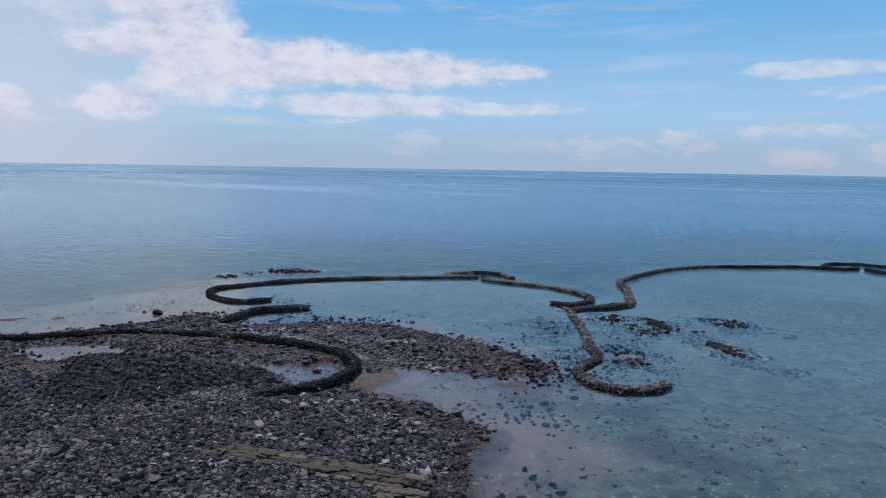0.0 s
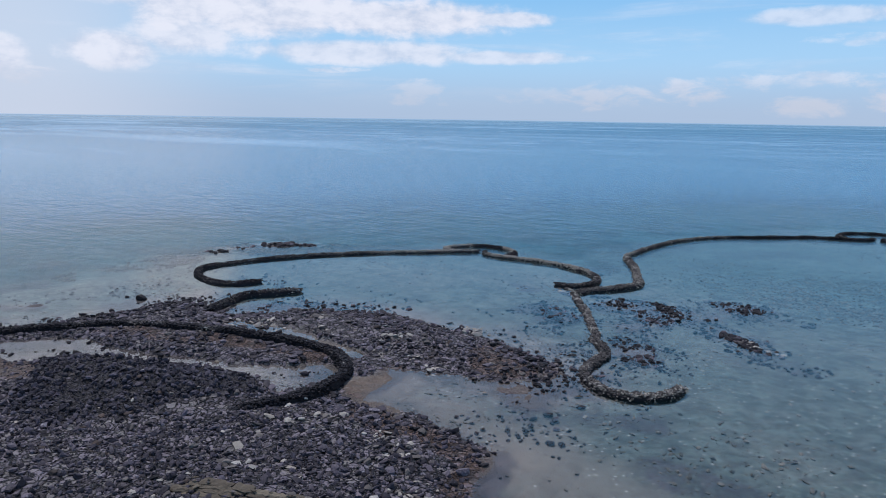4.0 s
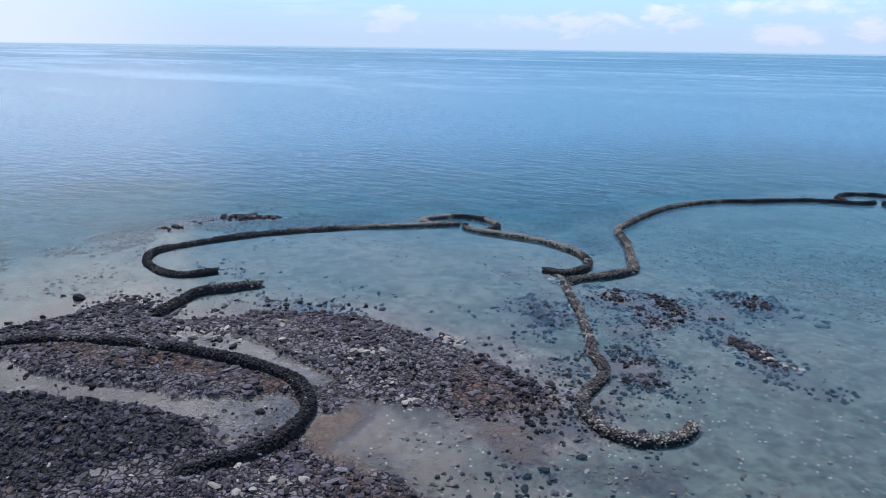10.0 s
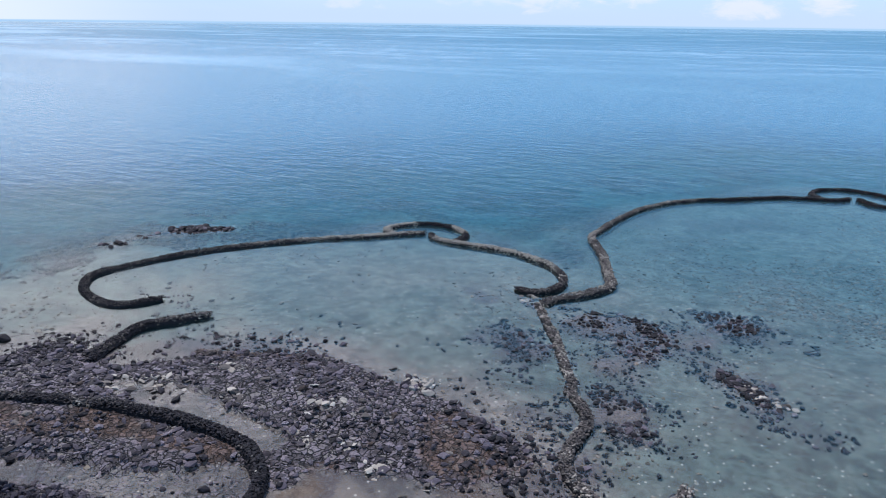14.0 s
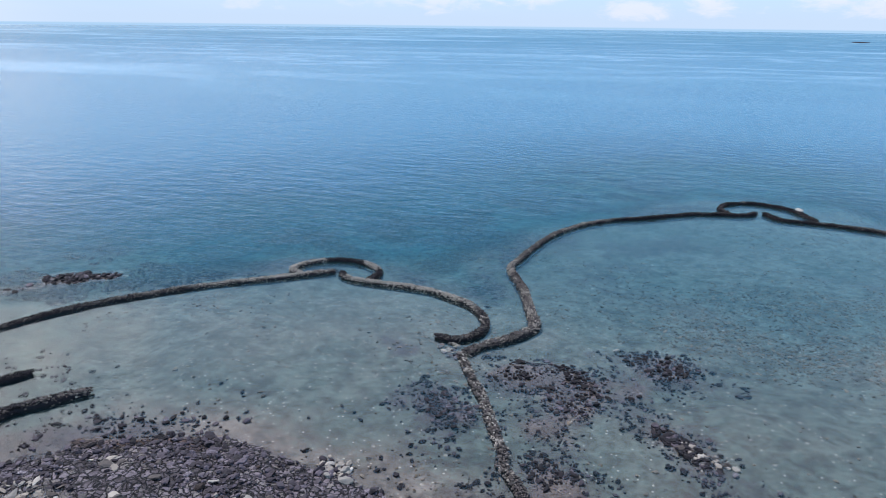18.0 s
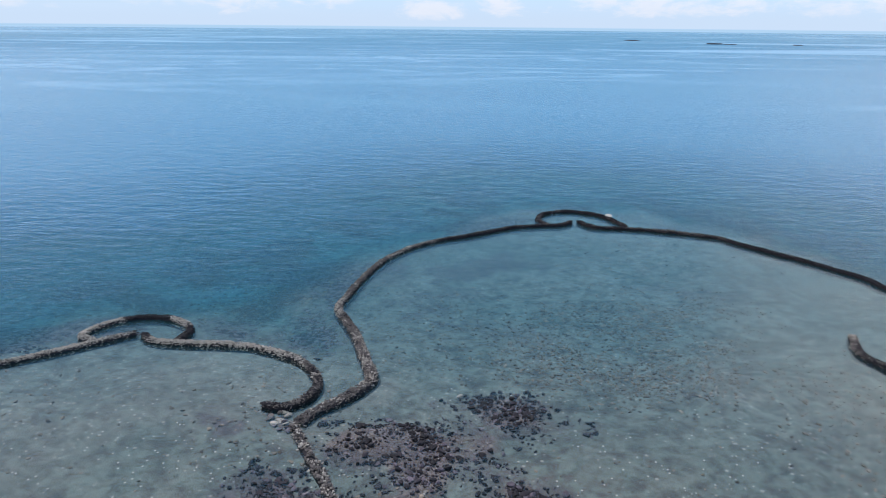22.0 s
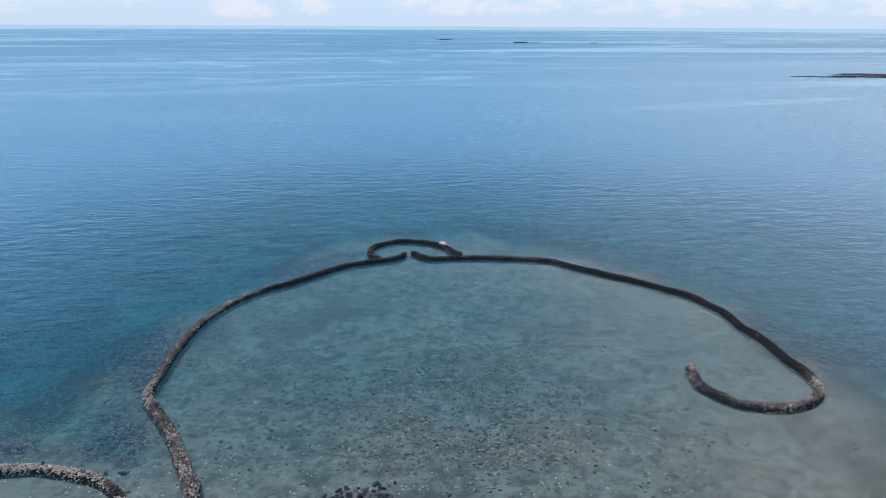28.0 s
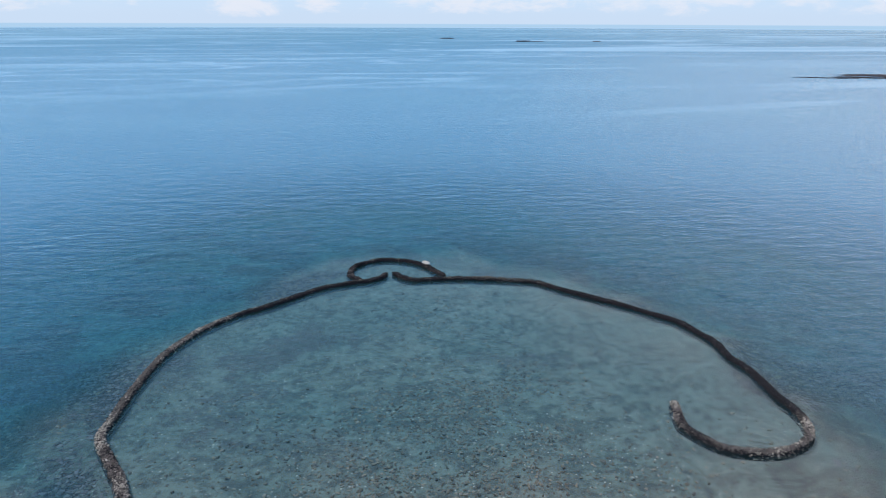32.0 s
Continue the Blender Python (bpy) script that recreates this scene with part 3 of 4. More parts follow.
def lie(x, y):
    """Height of the ground, and how much of it is rock, weed, pale sand, lava, meadow and rust."""
    x, y = np.asarray(x, float), np.asarray(y, float)
    near = (np.abs(x) < 160) & (np.abs(y) < 200)
    d = signed(LAND, x, y) + (wobble(x, y, 5.0, 5) * 1.7 + 0.5) * near
    shelf, rim = signed(PLATFORM, x, y), wobble(x, y, 3.4, 5)
    z = -0.13 - 0.20 * step(-d, 0.2, 9) - 0.36 * step(y, -6, 30) + 0.09 * wobble(x, y, 9.0, 3)
    out = np.clip(1.0 - shelf + 4.5 * wobble(x, y, 14.0, 3), 0, None)
    z = z - 0.5 * step(out, 0, 9) - np.clip(out * 0.018 + np.clip(out - 40, 0, None) * 0.03, 0, 7)
    z = z + (out > 2) * 0.45 * np.clip(wobble(x, y, 11.0, 4, 40), -0.2, 1)
    lava = step(signed(LAVA, x, y) + 1.6 * wobble(x, y, 4.0, 4, 9), -0.9, 0.7)
    land = 0.03 + 0.34 * step(d, 0, 7) + 0.24 * wobble(x, y, 4.2, 5) * step(d, -0.5, 4)
    for a, b, r, rise in MOUNDS:
        land = land + rise * step(capsule(x, y, a, b, r), 0, 1)
    on = (d > -0.5) & (x > -64) & (x < 30) & (y > -95) & (y < -20)
    rough = np.zeros(x.shape)
    rough[on] = 0.26 * cobbled(x[on], y[on], 1.25) + 0.16 * cobbled(x[on], y[on], 0.62, 5.3) - 0.14
    land = land + rough * (0.55 + 0.75 * lava) * step(d, -0.5, 1.5)
    z = np.where(d > 0, np.maximum(z, land), np.maximum(z, land - 0.06 + d * 0.25))
    reef = np.maximum(step(out, 0.2, 3), step(-shelf, -6, -1) * step(y, 8, 18)) * np.clip(0.36 + 1.5 * wobble(x, y, 9.0, 4, 70), 0, 0.9) * step(-out, -50, -12)
    rock = np.maximum(step(d, -0.6, 0.8), reef)
    pool = step(signed(HEART_POOL, x, y) + 1.5 * wobble(x, y, 3.6, 5, 4), -1.1, 0.5)
    for a, b, r in POOLS:
        pool = np.maximum(pool, step(ragged(x, y, a, b, r, 0.5, rim), 0.1, 0.5))
    z = z * (1 - pool) + pool * (-0.10 + 0.10 * wobble(x, y, 2.2, 4, 50) + 0.5 * np.clip(rough, 0, 1) * (1 - pool))
    rock = rock * (1 - 0.66 * pool)
    for a, b, r, rise in PATCHES:
        k = step(ragged(x, y, a, b, r * 1.3, 0.9, rim), 0.1, 0.9)
        z = z * (1 - k) + k * (rise + 0.12 * wobble(x, y, 1.6, 3))
        rock = np.maximum(rock, 0.36 * k)
    weed, pale, meadow, rust = (np.zeros(x.shape) for _ in range(4))
    for rows, layer, jag in ((WEEDS, weed, 0.75), (PALES, pale, 0.45), (MEADOWS, meadow, 0.6), (RUSTS, rust, 0.5)):
        for a, b, r, amount in rows:
            np.maximum(layer, amount * step(ragged(x, y, a, b, r, jag, rim), 0.05, 0.85), out=layer)
    rock = rock * (1 - pale) * (1 - 0.6 * rust)
    return z, rock, weed, pale, lava * step(d, 0, 1) * (1 - pool), meadow, rust


def sheet(name, x0, x1, y0, y1, cell, height, mat, fine_x=(), fine_y=()):
    """One ground sheet: a fine grid in the middle, finer still over the shore, that widens to a disc at the horizon. height(x, y) gives z and the attributes."""
    def axis(lo, hi, fine):
        stops = sorted({lo, hi, *fine})
        mid = np.concatenate([np.arange(a, b, cell if not fine or b <= fine[0] or a >= fine[1] else cell * 0.5) for a, b in zip(stops[:-1], stops[1:])] + [[hi]])
        grow = cell * np.cumsum(1.24 ** np.arange(1, 60))
        return np.r_[(lo - grow)[::-1][(lo - grow)[::-1] > -4850], mid, (hi + grow)[(hi + grow) < 4850]]
    xs, ys = axis(x0, x1, fine_x), axis(y0, y1, fine_y)
    xs[0], xs[-1], ys[0], ys[-1] = -4850, 4850, -4850, 4850
    x, y = (a.ravel() for a in np.meshgrid(xs, ys))
    r, k = np.hypot(x, y), np.maximum(np.abs(x), np.abs(y))
    pull = 1 + (k / np.maximum(r, 1e-6) - 1) * np.clip((k - 400) / 2000, 0, 1)
    x, y = x * pull, y * pull
    z, extra = height(x, y)
    n, mrows = len(xs), len(ys)
    i = (np.arange(mrows - 1)[:, None] * n + np.arange(n - 1)[None]).ravel()
    faces = np.stack([i, i + 1, i + n + 1, i + n], 1)
    mesh = bpy.data.meshes.new(name)
    mesh.vertices.add(len(x))
    mesh.vertices.foreach_set("co", np.stack([x, y, z], 1).astype(np.float32).ravel())
    mesh.loops.add(faces.size)
    mesh.loops.foreach_set("vertex_index", faces.astype(np.int32).ravel())
    mesh.polygons.add(len(faces))
    mesh.polygons.foreach_set("loop_start", np.arange(0, faces.size, 4, dtype=np.int32))
    mesh.polygons.foreach_set("use_smooth", np.ones(len(faces), bool))
    for key, values in extra.items():
        mesh.attributes.new(key, "FLOAT", "POINT").data.foreach_set("value", values.astype(np.float32))
    mesh.materials.append(mat)
    mesh.update()
    mesh.validate()
    return new(name, mesh)


def bed(x, y):
    z, *layers = lie(x, y)
    return z, dict(zip(("rock", "weed", "pale", "lava", "meadow", "rust"), layers))


def sea_level(x, y):
    z = lie(x, y)[0]
    return np.zeros(x.shape), {"depth": np.clip(-z, 0, 9), "open": step(-signed(PLATFORM, x, y), -1, 12) * 0.8}


ground = tagged(sheet("ground", -66, 92, -92, 96, 0.5, bed, GROUND, (-46.0, 22.0), (-72.0, -22.0)),
                "grey-brown reef flat and sandy sea bed with weed", "ground", kind="structure")
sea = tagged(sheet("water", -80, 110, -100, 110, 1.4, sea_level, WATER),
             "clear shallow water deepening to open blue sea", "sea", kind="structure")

# ---------------------------------------------------------------- rocks
RNG = np.random.default_rng(11)


def link_mesh(name, verts, faces, mats, index=None, smooth=False):
    """A triangle mesh from arrays."""
    mesh = bpy.data.meshes.new(name)
    mesh.vertices.add(len(verts))
    mesh.vertices.foreach_set("co", np.asarray(verts, np.float32).ravel())
    mesh.loops.add(faces.size)
    mesh.loops.foreach_set("vertex_index", faces.astype(np.int32).ravel())
    mesh.polygons.add(len(faces))
    mesh.polygons.foreach_set("loop_start", np.arange(0, faces.size, faces.shape[1], dtype=np.int32))
    mesh.polygons.foreach_set("use_smooth", np.full(len(faces), smooth))
    for m in mats:
        mesh.materials.append(m)
    if index is not None:
        mesh.polygons.foreach_set("material_index", index.astype(np.int32))
    mesh.update()
    return mesh


def rock_shape(seed, levels, rough):
    """An angular stone about one metre across: an icosphere with flats knocked off it."""
    rng = np.random.default_rng(seed)
    bm = bmesh.new()
    bmesh.ops.create_icosphere(bm, subdivisions=levels, radius=0.5)
    co = np.array([v.co[:] for v in bm.verts])
    for _ in range(7):
        nrm = rng.normal(size=3)
        nrm /= np.linalg.norm(nrm)
        over = co @ nrm - rng.uniform(0.26, 0.42)
        co -= np.clip(over, 0, None)[:, None] * nrm * 0.9
    co *= 1 + rng.uniform(-rough, rough, (len(co), 1))
    faces = np.array([[v.index for v in f.verts] for f in bm.faces])
    bm.free()
    return co, faces


PEBBLES = [rock_shape(100 + k, 1, 0.24) for k in range(10)]
BOULDERS = [rock_shape(200 + k, 2, 0.14) for k in range(10)]
SHARDS = [rock_shape(400 + k, 1, 0.36) for k in range(12)]
CRAGS = [rock_shape(300 + k, 3, 0.05) for k in range(5)]


def turns(n, tilt):
    """n turn matrices: any heading, leaning up to tilt radians."""
    a, b, c = RNG.uniform(0, 2 * np.pi, n), RNG.uniform(-tilt, tilt, n), RNG.uniform(-tilt, tilt, n)
    m = np.zeros((n, 3, 3))
    ca, sa, cb, sb, cc, sc = np.cos(a), np.sin(a), np.cos(b), np.sin(b), np.cos(c), np.sin(c)
    m[:, 0] = np.stack([ca * cb, ca * sb * sc - sa * cc, ca * sb * cc + sa * sc], 1)
    m[:, 1] = np.stack([sa * cb, sa * sb * sc + ca * cc, sa * sb * cc - ca * sc], 1)
    m[:, 2] = np.stack([-sb, cb * sc, cb * cc], 1)
    return m


def heap(name, shapes, place, size, tilt, mats, pick):
    """Many stones in one mesh. place: n x 3, size: n x 3, pick: the material of each."""
    n = len(place)
    kind, turn = RNG.integers(0, len(shapes), n), turns(n, tilt)
    verts, faces, index, base = [], [], [], 0
    for k, (co, tri) in enumerate(shapes):
        sel = np.nonzero(kind == k)[0]
        if len(sel) == 0:
            continue
        v = np.einsum("nij,nkj->nki", turn[sel], co[None] * size[sel][:, None]) + place[sel][:, None]
        verts.append(v.reshape(-1, 3))
        faces.append((tri[None] + (base + np.arange(len(sel)) * len(co))[:, None, None]).reshape(-1, 3))
        index.append(np.repeat(pick[sel], len(tri)))
        base += v.shape[0] * v.shape[1]
    return link_mesh(name, np.vstack(verts), np.vstack(faces), mats, np.concatenate(index))


def stone_mesh(shape, mat, cache={}):
    key = (id(shape), mat.name)
    if key not in cache:
        cache[key] = link_mesh("stone", shape[0], shape[1], [mat])
    return cache[key]


def part(name, mesh, parent, label="", m=None):
    ob = new(name, mesh)
    ob.parent = parent
    if m is not None:
        ob.matrix_basis = m
    return tagged(ob, label) if label else ob


def sizes(n, mid, spread=0.3, flat=0.7):
    s = mid * np.exp(np.clip(RNG.normal(0, spread, n), -1.6 * spread, 1.7 * spread))
    return np.stack([s * RNG.uniform(0.8, 1.6, n), s * RNG.uniform(0.7, 1.1, n), s * RNG.uniform(flat - 0.18, flat + 0.15, n)], 1)


# ---------------------------------------------------------------- weir walls


def weir_wall(line, width, crest, label, shades, near, stone=0.185, base=-0.7, ragged=0.0, ends=(0.6, 0.6), rise=((0, 1), (1, 1)), slim=((0, 1), (1, 1))):
    """A dry-stone wall along a line. shades: (share of the length, black, grey, pale) from start to end, blended between;
    near: the stretch (shares of the length) whose stones are built one by one."""
    s, mid, tan = spline(line)
    length = s[-1]
    side = np.stack([-tan[:, 1], tan[:, 0]], 1)
    root = new("fish_weir")
    root.location = (*mid[0], 0)
    root["label"], root["category"], root["group"] = label, "fish weir", "stone fish weirs"
    off = np.array([mid[0, 0], mid[0, 1], 0.0])

    def shape(sv, u):
        """Height over the line at share u of the half width."""
        taper = np.minimum(step(sv, -0.6, ends[0]), step(length - sv, -0.6, ends[1]))
        wave = 0.13 * wobble(sv, sv * 0.37, 2.4, 3, crest * 50 + length)
        low = 0.15 if max(ends) > 5 else 0.55
        wave = wave + crest * (np.interp(sv, [r[0] * length for r in rise], [r[1] for r in rise]) - 1)
        return (crest + wave) * (low + (1 - low) * taper) - np.abs(u) ** 7 * (crest + wave + 0.25)

    # the packed core
    us = np.array([-1.14, -1.0, -0.7, -0.35, 0.0, 0.35, 0.7, 1.0, 1.14])
    half = width / 2 * np.interp(s / length, [r[0] for r in slim], [r[1] for r in slim]) * (1 + 0.2 * wobble(s, s * 0, 2.3, 4, length))
    jag = 0.07 * wobble(s[:, None] + us * 7, us * 9 + s[:, None] * 0.3, 0.7, 2)
    z = shape(s[:, None], us[None]) - 0.20 + jag
    z[:, 0] = z[:, -1] = base
    xy = mid[:, None] + side[:, None] * (us[None] * half[:, None])[..., None]
    verts = np.concatenate([xy, z[..., None]], 2).reshape(-1, 3) - off
    n, k = len(s), len(us)
    i = (np.arange(n - 1)[:, None] * k + np.arange(k - 1)[None]).ravel()
    part("core", link_mesh("core", verts, np.stack([i, i + k, i + k + 1, i + 1], 1), [BLACK]), root, "dark packed rubble core")

    # facing stones over crest and flanks
    count = int(length * (width + 2.2 * crest) / (stone * stone) * 1.6)
    sv, u = RNG.uniform(-0.25, length + 0.25, count), RNG.uniform(-1.06, 1.06, count)
    if ragged:
        keep = wobble(sv, u * 2, 2.0, 3, 77) > -1 + ragged
        sv, u = sv[keep], u[keep]
        u = u * (1 + ragged * 0.5 * RNG.normal(size=len(u)))
    count = len(sv)
    h = np.interp(sv, s, half)
    p = np.stack([np.interp(sv, s, mid[:, c]) + np.interp(sv, s, side[:, c]) * u * h for c in (0, 1)], 1)
    beyond = np.clip(sv - length, 0, None) + np.clip(sv, None, 0)
    p += np.stack([np.interp(sv, s, tan[:, c]) for c in (0, 1)], 1) * beyond[:, None]
    top = np.maximum(shape(np.clip(sv, 0, length), u), base + 0.4) + RNG.uniform(-0.12, 0.07, count)
    place = np.concatenate([p, top[:, None]], 1)
    sz = sizes(count, stone, 0.22)
    marks = np.array([r[0] for r in shades]) * length
    odds = np.stack([np.interp(sv + 1.2 * wobble(sv, u, 1.2, 2), marks, [r[c] for r in shades]) for c in (1, 2, 3)], 1)
    odds[:, 0] += 0.5 * (np.abs(u) > 0.98)
    odds /= odds.sum(1, keepdims=True)
    roll = np.clip(0.5 + 0.42 * wobble(sv, u * 0.8, 1.3, 3, length) + RNG.uniform(-0.3, 0.3, count), 0.001, 0.999)
    pick = (roll > odds[:, 0]).astype(int) + (roll > odds[:, 0] + odds[:, 1])
    mats = [BLACK, GREY, PALE]
    own = (sv > near[0] * length) & (sv < near[1] * length) & (np.abs(u) < 1.0)
    own &= np.cumsum(own) <= 290
    turn = turns(count, 0.35)
    for q in np.nonzero(own)[0]:
        m = Matrix(turn[q].tolist()).to_4x4() @ Matrix.Diagonal((*sz[q], 1))
        m.translation = Vector(place[q] - off)
        part("stone", stone_mesh(PEBBLES[q % len(PEBBLES)], mats[pick[q]]), root, m=m)
    rest = ~own
    tagged(part("stone_packing", heap("stone_packing", PEBBLES, place[rest] - off, sz[rest], 0.4, mats, pick[rest]), root), kind="stuff")
    return root


HEART_WALL = weir_wall(HEART, 1.2, 0.98, "black basalt dry-stone wall curving over the reef flat", [(0, 1, 0.2, 0.01), (0.45, 1, 0.45, 0.06), (0.6, 1, 0.15, 0.01), (1, 1, 0.1, 0)], (0.62, 0.72), 0.24, -0.3, ends=(1, 9), rise=((0, 0.7), (0.42, 0.85), (0.58, 1), (1, 1)))
SPIT_WALL = weir_wall(SPIT, 1.1, 0.58, "short dark stone wall running from the rocks into the water", [(0, 1, 0.3, 0.02), (0.6, 1, 0.6, 0.05), (1, 0.6, 1, 0.3)], (0.2, 0.75), 0.25, ends=(1, 3))
WEST_WALL = weir_wall(WEST, 1.08, 0.38, "long curved dry-stone wall with a hooked end, partly crusted pale", [(0, 1, 0.4, 0), (0.35, 1, 0.5, 0.02), (0.55, 0.7, 0.8, 0.1), (0.8, 0.15, 0.8, 1.6), (0.95, 0.1, 0.6, 2), (1, 1, 0.1, 0)], (0.1, 0.17))
WEST_ROOM_WALL = weir_wall(WEST_ROOM, 1.05, 0.42, "small round trap wall, pale at both ends and black between", [(0, 0.2, 0.5, 2), (0.34, 0.1, 0.3, 3), (0.4, 1, 0.1, 0), (0.62, 1, 0.1, 0), (0.68, 0.1, 0.4, 3), (0.8, 0.5, 0.5, 0.6), (0.86, 1, 0.2, 0), (1, 0.6, 0.5, 0.3)], (0.1, 0.45))
MID_WALL = weir_wall(MID, 1.08, 0.42, "pale-topped dry-stone wall ending in a dark hook", [(0, 1, 0.1, 0.1), (0.1, 0.2, 0.5, 1.5), (0.2, 0.05, 0.4, 3), (0.5, 0.1, 0.7, 2.2), (0.66, 0.6, 0.8, 0.3), (0.72, 0.9, 0.3, 0.3), (0.85, 0.7, 0.8, 0.2), (1, 0.8, 0.6, 0.2)], (0.62, 0.8))
EAST_WALL = weir_wall(EAST, 1.35, 0.44, "long bent dry-stone wall, brown-grey with pale stretches", [(0, 0.4, 0.9, 0.3), (0.11, 0.2, 1.2, 0.6), (0.16, 0.1, 1, 1.2), (0.22, 0.12, 1.2, 0.8), (0.28, 0.4, 0.9, 0.15), (0.31, 0.1, 1, 1.2), (0.4, 0.2, 1.2, 0.6), (0.5, 0.3, 1.2, 0.4), (0.62, 0.2, 1, 0.9), (0.7, 0.9, 0.4, 0.1), (1, 1, 0.25, 0.02)], (0.12, 0.2), slim=((0, 1), (0.29, 1), (0.34, 0.78), (0.62, 0.72), (1, 0.8)))
EAST_ROOM_WALL = weir_wall(EAST_ROOM, 1.05, 0.45, "black round trap wall at the tip of the weir", [(0, 1, 0.3, 0.05), (0.7, 1, 0.15, 0), (0.8, 1, 0.15, 0), (1, 0.8, 0.6, 0.2)], (0.1, 0.4))
FAR_WALL = weir_wall(FAR, 1.1, 0.45, "long black dry-stone wall sweeping round to a pale hooked end", [(0, 1, 0.15, 0), (0.09, 1, 0.3, 0.05), (0.14, 0.7, 0.6, 0.3), (0.26, 0.8, 0.5, 0.1), (0.3, 1, 0.12, 0), (0.74, 1, 0.1, 0), (0.77, 0.1, 1, 1.2), (0.83, 0.2, 1.2, 0.6), (0.9, 0.6, 1, 0.15), (0.97, 0.8, 0.6, 0.15), (1, 0.2, 0.6, 1)], (0.78, 0.86))
STEM_WALL = weir_wall(STEM, 1.1, 0.42, "low tumbled wall of pale loose stones with a curled end", [(0, 0.2, 1, 0.9), (0.35, 0.3, 1, 0.6), (0.7, 0.4, 1, 0.35), (1, 0.4, 0.9, 0.3)], (0.15, 0.45), 0.19, ragged=0.2)
CAUSEWAY_WALL = weir_wall(CAUSEWAY, 1.15, 0.24, "broken low causeway of brown and tan rubble in the shallows", [(0, 0.3, 1, 0.5), (0.3, 0.2, 1, 0.7), (0.6, 0.3, 1, 0.5), (1, 0.3, 0.9, 0.7)], (0.2, 0.6), 0.23, ragged=0.45)


# ---------------------------------------------------------------- loose rock over the flats


CLEAR = np.vstack([spline(HEART, 0.5)[1], spline(SPIT, 0.5)[1]])


def off_walls(x, y, gap):
    """True where no wall of the shore stands within the gap."""
    free = np.ones(len(x), bool)
    for px, py in CLEAR:
        free &= np.hypot(x - px, y - py) > gap
    return free


def scatter(name, label, box, tries, odds, mid, spread, mats, weights, shapes, flat=0.7, sink=0.22, tilt=0.35):
    """Stones strewn where odds(x, y, z, rock, weed, pale, lava) allows, joined into one heap."""
    x, y = RNG.uniform(box[0], box[1], tries), RNG.uniform(box[2], box[3], tries)
    z, rock, weed, pale, lava, meadow, rust = lie(x, y)
    keep = RNG.random(tries) < odds(x, y, z, rock, weed, pale, lava)
    x, y, z = x[keep], y[keep], z[keep]
    free = off_walls(x, y, 0.95)
    x, y, z = x[free], y[free], z[free]
    sz = sizes(len(x), mid, spread, flat)
    zone = wobble(x, y, 4.0, 3, 13) * 0.5 + 0.5
    pick = np.searchsorted(np.cumsum(weights) / sum(weights), np.clip(0.6 * zone + 0.4 * RNG.random(len(x)), 0, 0.999))
    place = np.stack([x, y, z + sz[:, 2] * (0.5 - sink)], 1)
    ob = new(name, heap(name, shapes, place, sz, tilt, mats, pick))
    return tagged(ob, label, "rocks", kind="stuff")


land_rocks = scatter("reef_rocks", "dark weathered basalt rocks strewn over the reef flat", (-60, 22, -88, -20), 150000,
                     lambda x, y, z, rock, weed, pale, lava: 0.30 * (rock > 0.4) * (z > -0.04) * (1 - 0.7 * lava) * np.clip(0.35 + 1.3 * wobble(x, y, 6, 4, 3), 0.04, 1), 0.22, 0.6,
                     [BLACK, REEF, GREY, RUST], [4, 6, 1.4, 2.5], PEBBLES, 0.6, 0.2, 0.6)
lava_rocks = scatter("lava_rocks", "rough black lava lumps heaped on the shore", (-28, 0, -67, -46), 120000,
                     lambda x, y, z, rock, weed, pale, lava: 0.24 * (lava > 0.4) * np.clip(0.6 + 0.9 * wobble(x, y, 5, 4, 44), 0.15, 1), 0.21, 0.6,
                     [LAVA_ROCK, BLACK], [5, 2], SHARDS, 0.75, 0.25, 0.9)
crust_rocks = scatter("crusted_rocks", "rough mauve-grey rocks with pale crust on the shore", (-46, 22, -88, -46), 130000,
                      lambda x, y, z, rock, weed, pale, lava: 0.26 * (rock > 0.5) * (z > 0.0) * (1 - lava) * np.clip(0.6 + 1.0 * wobble(x, y, 5, 4, 91), 0.1, 1) * (1 - 0.9 * capsule(x, y, (-34, -62), (-24, -58.5), 4.5)), 0.175, 0.65,
                      [REEF, LAVA_ROCK, REEF, GREY, WHITE], [5, 4, 4, 1.4, 0.5], SHARDS, 0.6, 0.3, 0.9)
plates = scatter("reef_plates", "cracked grey and mauve rock plates of the reef edge", (-38, 16, -50, -22), 30000,
                 lambda x, y, z, rock, weed, pale, lava: 0.36 * (rock > 0.45) * (z > 0.0) * np.clip(0.5 + 1.6 * wobble(x, y, 5, 4, 27), 0, 1), 0.36, 0.55,
                 [LAVA_ROCK, REEF, GREY, RUST], [3, 5, 0.8, 2], SHARDS, 0.4, 0.25, 0.3)
shore_rocks = scatter("shore_rocks", "black wet stones lying in the pools and along the shore", (-62, 24, -70, -16), 90000,
                      lambda x, y, z, rock, weed, pale, lava: (z > -0.42) * (z < 0.14) * np.clip(1.2 * wobble(x, y, 5, 4, 21) + 0.4, 0, 1) * (0.05 * (1 - pale) + 0.35 * capsule(x, y, (3, -33), (13, -31), 7) + 0.45 * capsule(x, y, (-28, -31), (-14, -26), 5) + 0.3 * capsule(x, y, (-12, -25), (4, -25), 5) + 0.7 * capsule(x, y, (-38, -55), (-22, -51), 5) + 0.25 * capsule(x, y, (10, -35), (15, -43), 6) + 0.8 * capsule(x, y, (-37, -48), (-33, -35), 4.5)), 0.32, 0.5,
                      [BLACK, REEF], [3, 2], PEBBLES, 0.65)
